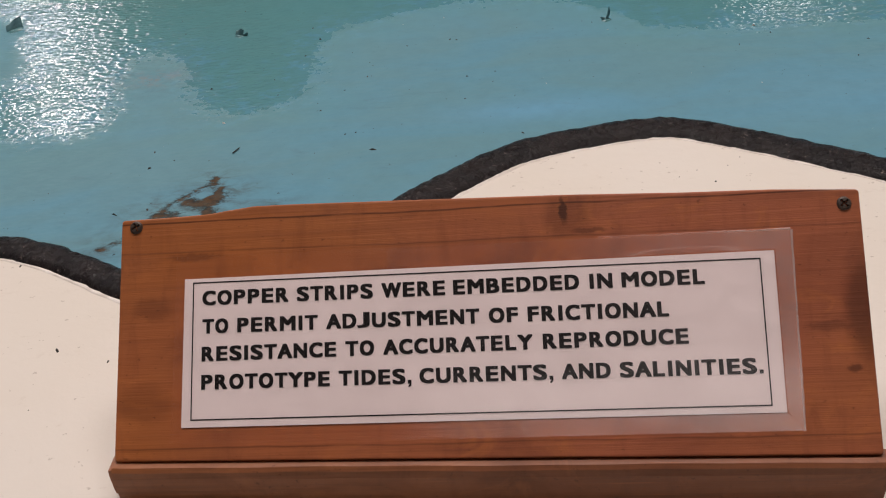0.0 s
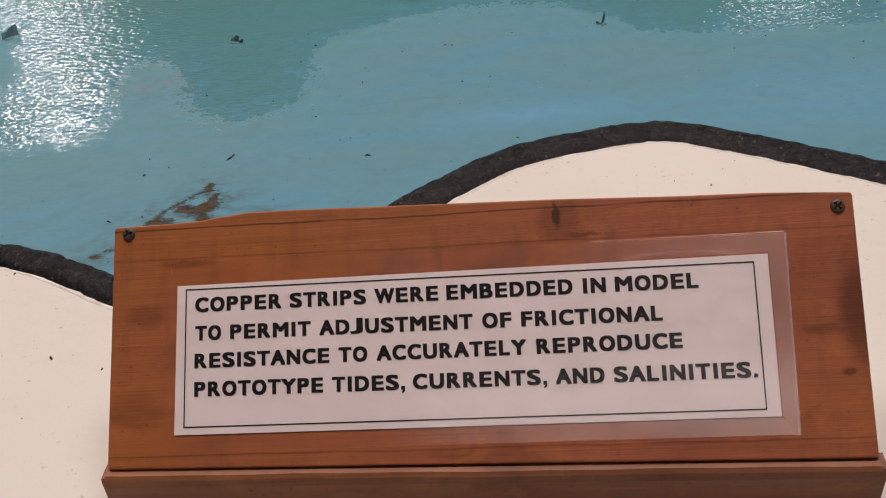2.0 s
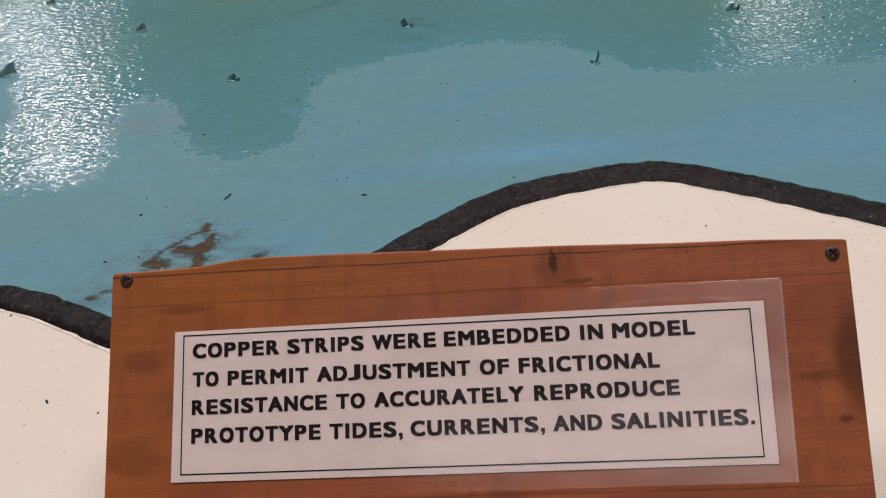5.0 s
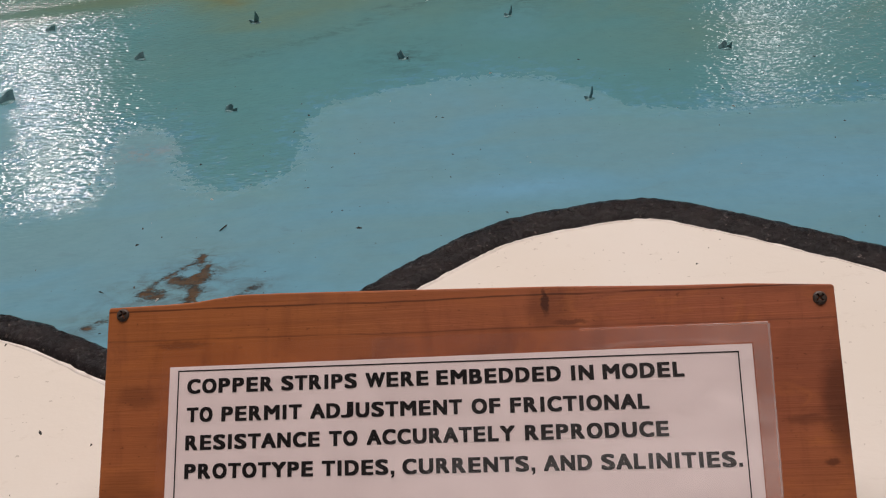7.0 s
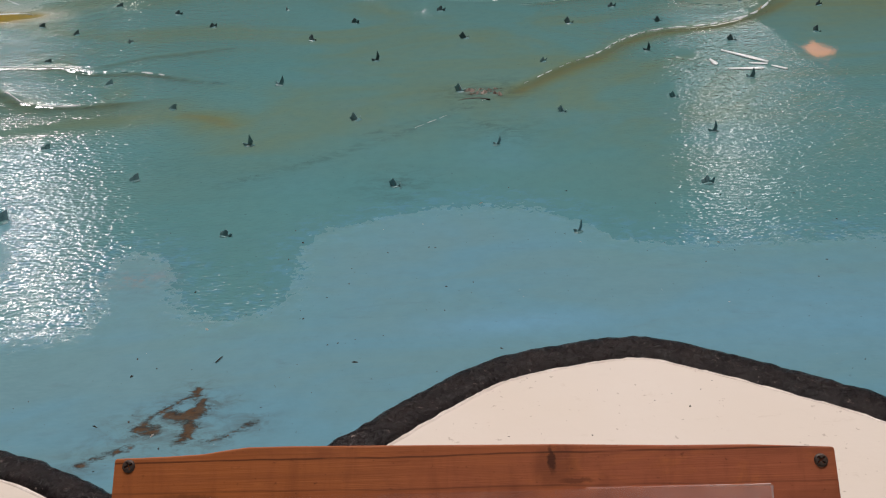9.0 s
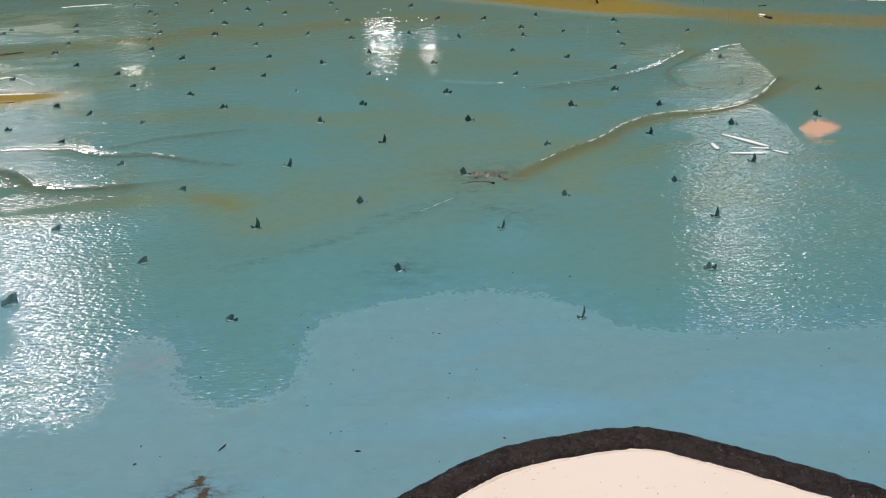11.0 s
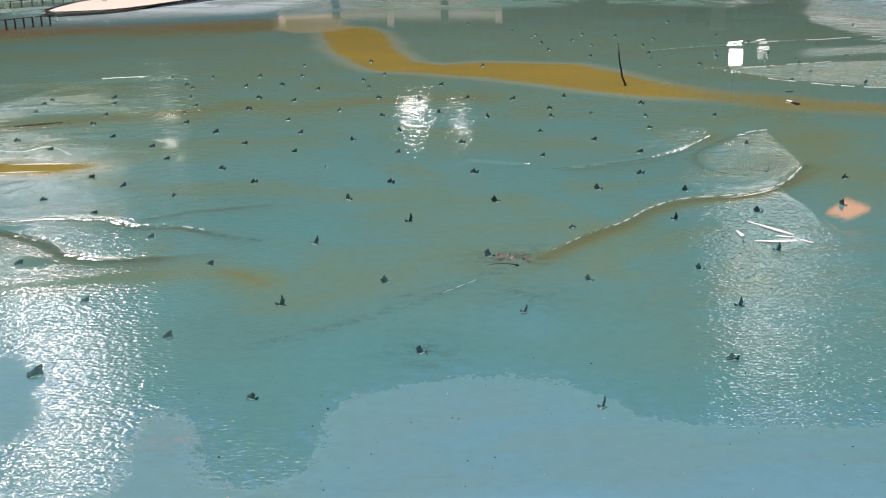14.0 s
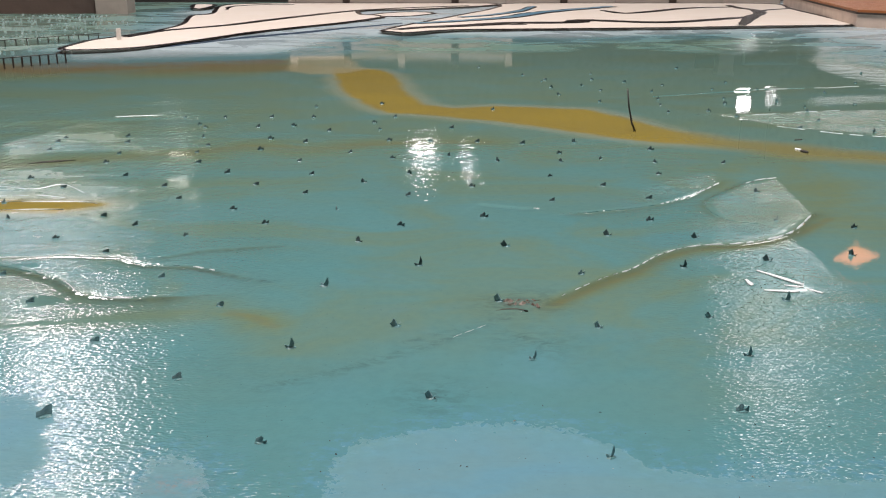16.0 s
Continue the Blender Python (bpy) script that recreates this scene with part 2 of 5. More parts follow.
def black_paint():
    """Thick tarry paint with pale chips."""
    m = Mat("black_paint")
    v = m.coords()
    n = m.noise(v, 150, 5, 0.7)
    c = m.mix(m.ramp(m.noise(v, 40, 4), 0.35, 0.7), (0.005, 0.004, 0.005), (0.014, 0.010, 0.010))
    c = m.mix(m.ramp(m.noise(v, 260, 4, 0.7), 0.635, 0.69, 0, 0.85), c, (0.26, 0.21, 0.19))
    c = m.mix(m.ramp(m.noise(m.coords((1, 1.6, 1)), 75, 7, 0.75, 0.5), 0.60, 0.74, 0, 0.5), c, (0.13, 0.11, 0.10))
    return m.done(c, m.ramp(n, 0.3, 0.7, 0.16, 0.36), m.bump(n, 0.75, 0.003), 0, 0.15)


M_LAND = land_paint()
M_BLACK = black_paint()
# One tarnished copper twice: brightened for dim near faces, darker for the far strips
M_COPPER_FAR = mottled("tarnished_copper_far", (0.11, 0.18, 0.19), (0.06, 0.10, 0.105), 90, 0.45, 0.4, 0.3, 0.0)
M_COPPER_LIFTED = mottled("tarnished_copper_lifted", (0.26, 0.46, 0.50), (0.13, 0.25, 0.29), 90, 0.3, 0.4, 0.5, 0.0)
M_SCREW = mottled("oiled_screw_steel", (0.06, 0.045, 0.04), (0.10, 0.075, 0.06), 300, 0.5, 0.3, 0.5, 0.3)
M_CONCRETE = mottled("hall_concrete", (0.30, 0.29, 0.27), (0.24, 0.23, 0.22), 1.2, 0.75)
M_WALL = mottled("grey_wall_paint", (0.42, 0.375, 0.335), (0.36, 0.32, 0.29), 1.0, 0.6)
M_DARKWALL = mottled("hall_wall_paint", (0.26, 0.24, 0.21), (0.21, 0.19, 0.17), 0.5, 0.8)
M_ENDWALL = mottled("end_wall_paint", (0.52, 0.49, 0.46), (0.45, 0.42, 0.39), 0.5, 0.8)
M_PIER = mottled("beige_pier_paint", (0.62, 0.51, 0.43), (0.54, 0.44, 0.37), 1.5, 0.6)
M_BACK = mottled("brown_wall_paint", (0.14, 0.10, 0.085), (0.10, 0.075, 0.065), 1.5, 0.6)
M_CAP = mottled("varnished_wood_cap", (0.42, 0.17, 0.06), (0.36, 0.14, 0.05), 5, 0.4)
M_DARK = mottled("dark_timber", (0.03, 0.022, 0.018), (0.045, 0.032, 0.025), 15, 0.6)
M_AMBER = Mat("amber_diffuser")
M_AMBER.put(M_AMBER.bsdf.inputs["Emission Color"], (1.0, 0.30, 0.11))
M_AMBER.put(M_AMBER.bsdf.inputs["Emission Strength"], 1.8)
M_AMBER = M_AMBER.done((0.6, 0.3, 0.15), 0.5)
M_WIRE = mottled("black_wire", (0.012, 0.012, 0.013), (0.02, 0.02, 0.02), 50, 0.5)
M_ROOF = mottled("roof_boards", (0.42, 0.38, 0.34), (0.34, 0.31, 0.28), 0.8, 0.8)
M_TRIM = mottled("white_trim_paint", (0.7, 0.68, 0.64), (0.6, 0.58, 0.55), 3, 0.5)
M_RIVER = mottled("river_paint", (0.10, 0.24, 0.36), (0.13, 0.28, 0.38), 4, 0.4)
# Film whitened and cooled in colour to stand for its specular shine
M_STRIPSHINE = mottled("shine_white_film", (0.86, 0.96, 0.98), (0.78, 0.87, 0.9), 60, 0.2, 0.2)
M_LIP = mottled("lip_paint", (0.085, 0.22, 0.22), (0.11, 0.25, 0.25), 40, 0.15, 1.0, 0.5, 0, 5)
M_NAVY = mottled("dark_blue_paint", (0.02, 0.045, 0.085), (0.03, 0.06, 0.10), 6, 0.4)
M_EDGE = mottled("pale_paint_edge", (0.82, 0.78, 0.73), (0.62, 0.56, 0.50), 70, 0.45)
M_ROSE = mottled("rose_paint", (0.31, 0.28, 0.25), (0.19, 0.15, 0.12), 120, 0.5)
# Pale colour that stands for specular glints on paint edges and far strips
M_GLINT = mottled("pale_glint", (0.84, 0.94, 0.97), (0.62, 0.74, 0.77), 130, 0.2, 1.0)
M_DEBRIS = mottled("dark_debris", (0.025, 0.03, 0.03), (0.06, 0.05, 0.04), 100, 0.8)
M_CHIP = mottled("pale_chip", (0.6, 0.6, 0.57), (0.5, 0.48, 0.45), 100, 0.7)


def wood(name, light, red, dark, knots=(), lines=(), wear=0.0):
    """Varnished softwood with its grain along local x: blotchy stain, long grain lines, knots."""
    m = Mat(name)
    rings = m.noise(m.coords((0.9, 95, 60)), 2.4, 5, 0.7, 0.8)
    fib = m.noise(m.coords((10, 700, 300)), 1.0, 4, 0.7)
    blot = m.noise(m.coords((1, 1.5, 1)), 16, 5, 0.6, 0.6)
    wide = m.noise(m.coords((1, 1.3, 1)), 6, 3)
    sep = m.nodes.new("ShaderNodeSeparateXYZ")
    m.links.new(m.coords(), sep.inputs[0])
    c = m.mix(m.math("ADD", m.ramp(wide, 0.3, 0.7, -0.35, 0.35), m.ramp(sep.outputs[0], -0.03, 0.2, 0.1, 0.8), clamp=True), light, red)
    c = m.mix(m.ramp(rings, 0.42, 0.76, 0, 0.33), c, dark)
    c = m.mix(m.ramp(blot, 0.5, 0.78, 0, 0.6), c, dark)
    drift = m.noise(m.coords((4, 11, 10)), 2.6, 5, 0.6, 0.7)
    c = m.mix(m.ramp(drift, 0.48, 0.78, 0, 0.5), c, dark)
    c = m.mix(m.ramp(drift, 0.44, 0.30, 0, 0.45), c, tuple(x * 1.35 for x in light))
    streaks = m.noise(m.coords((95, 16, 20)), 1.0, 5, 0.65, 0.8)
    c = m.mix(m.ramp(streaks, 0.48, 0.78, 0, 0.32), c, dark)
    c = m.mix(m.ramp(m.noise(m.coords((30, 45, 30)), 1.0, 5, 0.7, 1.0), 0.52, 0.72, 0, 0.4), c, tuple(x * 1.3 for x in light))
    c = m.mix(m.ramp(m.noise(m.coords((1, 1.6, 1)), 240, 4, 0.6), 0.62, 0.74, 0, 0.5), c, tuple(x * 0.5 for x in dark))
    c = m.mix(m.ramp(fib, 0.5, 0.8, 0, 0.12), c, dark)
    for at, tilt, k in lines:
        wav = m.math("MULTIPLY", m.math("SUBTRACT", m.noise(m.coords((1, 0, 0)), 14, 3), 0.5), 0.0035)
        off = m.math("ABSOLUTE", m.math("ADD", m.math("SUBTRACT", sep.outputs[1], at), m.math("ADD", wav, m.math("MULTIPLY", sep.outputs[0], tilt))))
        c = m.mix(m.math("MULTIPLY", m.ramp(off, 0.0001, 0.0007, k, 0), m.ramp(m.noise(m.coords((1, 0, 0)), 30, 2), 0.3, 0.5)), c, tuple(x * 0.3 for x in dark))
    for (u, w, ru, rw, k) in knots:
        warp = m.node("ShaderNodeVectorMath", 0, V0=m.coords())
        warp.node.operation = "MULTIPLY_ADD"
        m.put(warp.node.inputs[1], (1.0, 1.0, 0.0))
        jig = m.node("ShaderNodeVectorMath", 0, V0=m.noise(m.coords((1, 1, 0)), 80, 7, 0.75, 0, True), V1=(0.5, 0.5, 0.5))
        jig.node.operation = "SUBTRACT"
        jig2 = m.node("ShaderNodeVectorMath", 0, V0=jig, V1=(0.009, 0.007, 0.0))
        jig2.node.operation = "MULTIPLY"
        m.put(warp.node.inputs[2], jig2)
        p = m.node("ShaderNodeMapping", Vector=warp, Scale=(1 / ru, 1 / rw, 0), Location=(-u / ru, -w / rw, 0))
        near = m.node("ShaderNodeVectorMath", 1, V0=p)
        near.node.operation = "LENGTH"
        c = m.mix(m.ramp(near, 0.45, 1.1, k, 0), c, tuple(x * 0.3 for x in dark))
    if wear:
        c = m.mix(m.ramp(m.noise(m.coords((6, 200, 200)), 2, 4), 0.6, 0.75, 0, wear), c, tuple(min(1, x * 1.7) for x in light))
    return m.done(c, m.ramp(blot, 0.3, 0.7, 0.38, 0.55), m.bump(fib, 0.3, 0.0006), 0, 0.4)


KNOTS = ((0.1845, 0.024, 0.0020, 0.0085, 0.8), (0.1855, 0.021, 0.012, 0.012, 0.35), (0.196, 0.0135, 0.010, 0.0015, 0.5), (0.317, -0.028, 0.012, 0.030, 0.6), (-0.016, -0.014, 0.012, 0.007, 0.35),
         (0.004, 0.0105, 0.016, 0.0022, 0.4), (0.309, -0.055, 0.004, 0.0025, 0.6), (-0.02, -0.06, 0.018, 0.012, 0.25), (0.300, -0.035, 0.012, 0.003, 0.35))
GRAIN = ((0.0285, 0.005, 0.7), (0.0135, 0.009, 0.35), (-0.081, 0.008, 0.4))
M_BOARD = wood("stained_board", (0.43, 0.139, 0.040), (0.43, 0.130, 0.060), (0.15, 0.041, 0.020), KNOTS, GRAIN)
M_LEDGE = wood("stained_ledge", (0.31, 0.115, 0.045), (0.25, 0.088, 0.038), (0.09, 0.030, 0.016), (), (), 0.4)
M_PROP = mottled("raw_prop_wood", (0.3, 0.19, 0.1), (0.24, 0.15, 0.08), 20, 0.7)


def paper():
    m = Mat("printed_paper")
    n = m.noise(m.coords(), 30, 4)
    return m.done(m.mix(m.ramp(n, 0.3, 0.7), (0.92, 0.815, 0.805), (0.88, 0.775, 0.765)), 0.6, m.bump(m.noise(m.coords(), 28, 3), 0.5, 0.003))


def film(name="clear_film", haze_low=0.03, haze_high=0.08):
    """Clear plastic: gloss by Fresnel over what lies beneath."""
    m = Mat(name)
    out = m.nodes["Material Output"]
    clear = m.nodes.new("ShaderNodeBsdfTransparent")
    clear.inputs[0].default_value = (0.99, 0.985, 0.985, 1)
    gloss = m.nodes.new("ShaderNodeBsdfGlossy")
    wave = m.noise(m.coords((1, 1.5, 1)), 22, 2, 0.4)
    m.put(gloss.inputs["Roughness"], 0.14)
    m.put(gloss.inputs["Normal"], m.bump(wave, 0.12, 0.004))
    fres = m.node("ShaderNodeFresnel", IOR=1.5)
    mix = m.nodes.new("ShaderNodeMixShader")
    haze = m.nodes.new("ShaderNodeBsdfDiffuse")
    haze.inputs[0].default_value = (0.8, 0.76, 0.76, 1)
    veil = m.nodes.new("ShaderNodeMixShader")
    sep = m.nodes.new("ShaderNodeSeparateXYZ")
    m.links.new(m.coords(), sep.inputs[0])
    # milky veil, added as diffuse colour, grows towards the right
    rightward = m.ramp(sep.outputs[0], 0.17, 0.285, 0.12, 1.0)
    m.put(veil.inputs[0], m.math("MULTIPLY", rightward, m.ramp(m.noise(m.coords(), 18, 4), 0.3, 0.7, haze_low, haze_high)))
    m.links.new(clear.outputs[0], veil.inputs[1])
    m.links.new(haze.outputs[0], veil.inputs[2])
    m.links.new(m.math("MULTIPLY", fres, 0.62), mix.inputs[0])
    m.links.new(veil.outputs[0], mix.inputs[1])
    m.links.new(gloss.outputs[0], mix.inputs[2])
    m.links.new(mix.outputs[0], out.inputs[0])
    return m.mat


M_PAPER, M_FILM, M_FILM_MARGIN, M_FILM_EDGE = paper(), film(), film("film_margin", 0.10, 0.24), film("film_edge", 0.25, 0.5)
M_INK = mottled("black_ink", (0.008, 0.006, 0.007), (0.012, 0.01, 0.011), 200, 0.8, 0.1, 0.2)


# ---- mesh helpers ----
def part(name, bm, material, parent=None, label="", smooth=False):
    data = bpy.data.meshes.new(name)
    bm.normal_update()
    bm.to_mesh(data)
    bm.free()
    data.materials.append(material)
    if smooth:
        data.polygons.foreach_set("use_smooth", [True] * len(data.polygons))
    ob = new(name, data)
    ob.parent = parent
    return tagged(ob, label) if label else ob


def empty(name, m=None):
    ob = new(name)
    ob.empty_display_size = 0.05
    if m is not None:
        ob.matrix_world = m
    return ob


def box(bm, lo, hi, bevel=0.0, segments=2):
    made = bmesh.ops.create_cube(bm, size=1)["verts"]
    c, s = [(a + b) / 2 for a, b in zip(lo, hi)], [b - a for a, b in zip(lo, hi)]
    for v in made:
        v.co = Vector((c[0] + v.co.x * s[0], c[1] + v.co.y * s[1], c[2] + v.co.z * s[2]))
    if bevel:
        edges = {e for v in made for e in v.link_edges}
        bmesh.ops.bevel(bm, geom=list(edges), offset=bevel, segments=segments, affect="EDGES", profile=0.6)
    return bm


def boxed(lo, hi, bevel=0.0, segments=2):
    return box(bmesh.new(), lo, hi, bevel, segments)


def spline(points, step):
    """Smooth points along a line through a few control points."""
    p = np.array(points, float)
    p = np.vstack([2 * p[0] - p[1], p, 2 * p[-1] - p[-2]])
    out = []
    for i in range(1, len(p) - 2):
        n = max(2, int(np.linalg.norm(p[i + 1] - p[i]) / step))
        for k in range(n):
            t = k / n
            out.append(0.5 * (2 * p[i] + (p[i + 1] - p[i - 1]) * t + (2 * p[i - 1] - 5 * p[i] + 4 * p[i + 1] - p[i + 2]) * t * t
                              + (3 * p[i] - p[i - 1] - 3 * p[i + 1] + p[i + 2]) * t ** 3))
    out.append(p[-2])
    return np.array(out)


def ribbon(line, widths, z, height, wobble=0.0, seed=0, rows=5):
    """A low rounded bead of paint along a line on the ground."""
    rnd = np.random.RandomState(seed)
    bm = bmesh.new()
    tang = np.gradient(line, axis=0)
    tang /= np.linalg.norm(tang, axis=1)[:, None]
    nor = np.c_[-tang[:, 1], tang[:, 0]]
    w = np.interp(np.linspace(0, 1, len(line)), np.linspace(0, 1, len(widths)), widths)
    jit = np.cumsum(rnd.randn(len(line), 2), axis=0)
    jit = (jit - np.array([np.convolve(jit[:, k], np.ones(9) / 9, "full")[4:4 + len(jit)] for k in (0, 1)]).T) * wobble
    grid = []
    for i in range(len(line)):
        ring = []
        for k in range(rows):
            s = k / (rows - 1) * 2 - 1
            off = s * w[i] / 2 + (jit[i, 0] if s < 0 else jit[i, 1]) * abs(s)
            x, y = line[i] + nor[i] * off
            zz = z(x, y) if callable(z) else z
            h = height * (1 - s ** 4) + rnd.rand() * height * 0.25 - (0.001 if abs(s) == 1 else 0)
            ring.append(bm.verts.new((x, y, zz + h)))
        grid.append(ring)
    for a, b in zip(grid, grid[1:]):
        for k in range(rows - 1):
            bm.faces.new((a[k], b[k], b[k + 1], a[k + 1]))
    bmesh.ops.recalc_face_normals(bm, faces=bm.faces)
    if sum(f.normal.z for f in bm.faces) < 0:
        bmesh.ops.reverse_faces(bm, faces=bm.faces)
    return bm


def plate(outline, z0, z1, z=None):
    """A flat slab with the given outline."""
    bm = bmesh.new()
    top = [bm.verts.new((x, y, z1 + (z(x, y) if z else 0))) for x, y in outline]
    low = [bm.verts.new((x, y, z0)) for x, y in outline]
    bm.faces.new(top)
    bm.faces.new(low[::-1])
    for i in range(len(top)):
        j = (i + 1) % len(top)
        bm.faces.new((top[i], low[i], low[j], top[j]))
    bmesh.ops.triangulate(bm, faces=[f for f in bm.faces if len(f.verts) > 4])
    bmesh.ops.recalc_face_normals(bm, faces=bm.faces)
    return bm


# ---- distance fields of the painted shapes ----
def polyline_distance(X, Y, pts):
    """Distance to an open line, the sign of the side (positive left of it), and how far along it."""
    best, side, along = np.full(X.shape, 1e9), np.zeros(X.shape), np.zeros(X.shape)
    n = len(pts) - 1
    for i in range(n):
        a, b = pts[i], pts[i + 1]
        ab = b - a
        t = np.clip(((X - a[0]) * ab[0] + (Y - a[1]) * ab[1]) / max(ab @ ab, 1e-12), 0, 1)
        dx, dy = X - a[0] - t * ab[0], Y - a[1] - t * ab[1]
        d = np.hypot(dx, dy)
        hit = d < best
        best[hit], along[hit] = d[hit], ((i + t) / n)[hit]
        side[hit] = np.sign(ab[0] * dy - ab[1] * dx)[hit]
    return best, side, along


def inside_distance(X, Y, outline):
    """Signed distance to a closed outline, positive inside."""
    pts = np.vstack([outline, outline[:1]])
    d = polyline_distance(X, Y, pts)[0]
    odd = np.zeros(X.shape, bool)
    for (x0, y0), (x1, y1) in zip(pts, pts[1:]):
        if y0 != y1:
            odd ^= ((Y >= min(y0, y1)) & (Y < max(y0, y1)) & (X < x0 + (Y - y0) * (x1 - x0) / (y1 - y0)))
    return np.where(odd, d, -d)


def bell(d, w):
    return np.exp(-(d / w) ** 2)


# the near edge of the varnish: matte blue lies on the camera's side of it
SHORE = spline([(-1.6, 0.70), (-0.7, 0.69), (-0.42, 0.70), (-0.294, 0.696), (-0.268, 0.72), (-0.278, 0.80), (-0.262, 0.842), (-0.232, 0.83), (-0.215, 0.79),
                (-0.19, 0.725), (-0.156, 0.712), (-0.112, 0.731), (-0.105, 0.79), (-0.09, 0.856), (-0.002, 0.903), (0.089, 0.908),
                (0.152, 0.875), (0.197, 0.823), (0.246, 0.806), (0.35, 0.80), (0.5, 0.805), (0.9, 0.83), (1.6, 0.88)], 0.02)
MATTE_SPOT = np.array([(-0.56, 0.99), (-0.45, 0.975), (-0.405, 0.93), (-0.39, 0.88), (-0.372, 0.84), (-0.375, 0.79), (-0.45, 0.76), (-0.56, 0.78)])
OCHRE_RUN = np.array([(-0.45, 4.0), (-0.43, 3.86), (-0.35, 3.35), (-0.25, 3.04), (-0.17, 2.875), (-0.04, 2.825), (0.12, 2.73), (0.25, 2.64), (0.39, 2.51),
                      (0.51, 2.42), (0.70, 2.35), (0.81, 2.26), (1.0, 2.18), (1.5, 1.98), (1.6, 2.06), (1.03, 2.265), (0.85, 2.38), (0.73, 2.45), (0.60, 2.61),
                      (0.51, 2.825), (0.43, 2.95), (0.30, 2.98), (0.166, 3.015), (0.027, 2.98), (-0.05, 3.04), (-0.11, 3.28), (-0.18, 3.80), (-0.25, 3.95)])
OCHRE_SPOT = np.array([(-0.95, 1.775), (-0.81, 1.765), (-0.72, 1.765), (-0.648, 1.80), (-0.72, 1.818), (-0.80, 1.823), (-0.95, 1.82)])
FAR_BANK = np.array([(-1.80, 4.35), (-1.56, 4.15), (-1.16, 4.25), (-0.70, 4.42), (-0.52, 4.72), (-0.43, 5.27), (0.05, 5.38), (0.62, 5.15), (1.25, 5.4), (1.9, 5.6), (2.0, 5.0), (1.9, 4.25), (3, 4.1), (6.2, 4.0),
                     (6.2, 9.2), (-0.6, 9.2), (-2.0, 8.0), (-2.1, 7.5), (-1.85, 6.7), (-1.78, 6.0), (-1.7, 5.2)])
SHOAL = np.array([(0.647, 2.844), (0.829, 2.794), (0.874, 2.682), (0.991, 2.578), (1.131, 2.497), (1.8, 2.25), (1.9, 2.9), (1.462, 2.95), (1.197, 2.916), (0.986, 2.885)])
SHOAL_LEFT = np.array([(-0.988, 2.163), (-1.106, 2.441), (-1.054, 2.534), (-1.036, 2.663), (-0.993, 2.733), (-0.912, 2.761), (-0.838, 2.647), (-0.814, 2.505), (-0.712, 2.497), (-0.63, 2.369), (-0.642, 2.235), (-0.801, 2.295), (-0.907, 2.286)])
SAND = np.array([(-0.693, 4.432), (-0.607, 3.909), (-0.513, 3.783), (-0.457, 3.80), (-0.36, 3.85), (-0.30, 3.95), (-0.36, 4.165), (-0.42, 4.45)])
SHOAL_FAR = np.array([(1.50, 4.30), (1.62, 4.50), (1.75, 4.75), (4.0, 4.9), (4.0, 3.75), (1.744, 3.854), (1.60, 4.01), (1.50, 4.12)])
SHOAL_MID = np.array([(1.0, 3.2), (1.166, 3.25), (1.5, 3.31), (4.0, 3.6), (4.0, 2.95), (1.354, 2.98), (1.158, 2.92), (0.95, 2.94)])
SHELF = np.array([(0.495, 1.802), (0.52, 1.87), (0.572, 1.925), (0.651, 1.989), (0.70, 2.03), (0.694, 1.882), (0.674, 1.732), (0.60, 1.64), (0.52, 1.575), (0.47, 1.60), (0.455, 1.66), (0.49, 1.72)])
BANKS = (np.array([(0.345, 1.83), (0.386, 1.936), (0.471, 2.042), (0.539, 2.082), (0.593, 2.077), (0.57, 1.979), (0.527, 1.92), (0.474, 1.87), (0.394, 1.807), (0.338, 1.784)]),
         np.array([(0.471, 1.762), (0.467, 1.676), (0.512, 1.649), (0.569, 1.662), (0.567, 1.634), (0.479, 1.596), (0.405, 1.579), (0.408, 1.668)]))
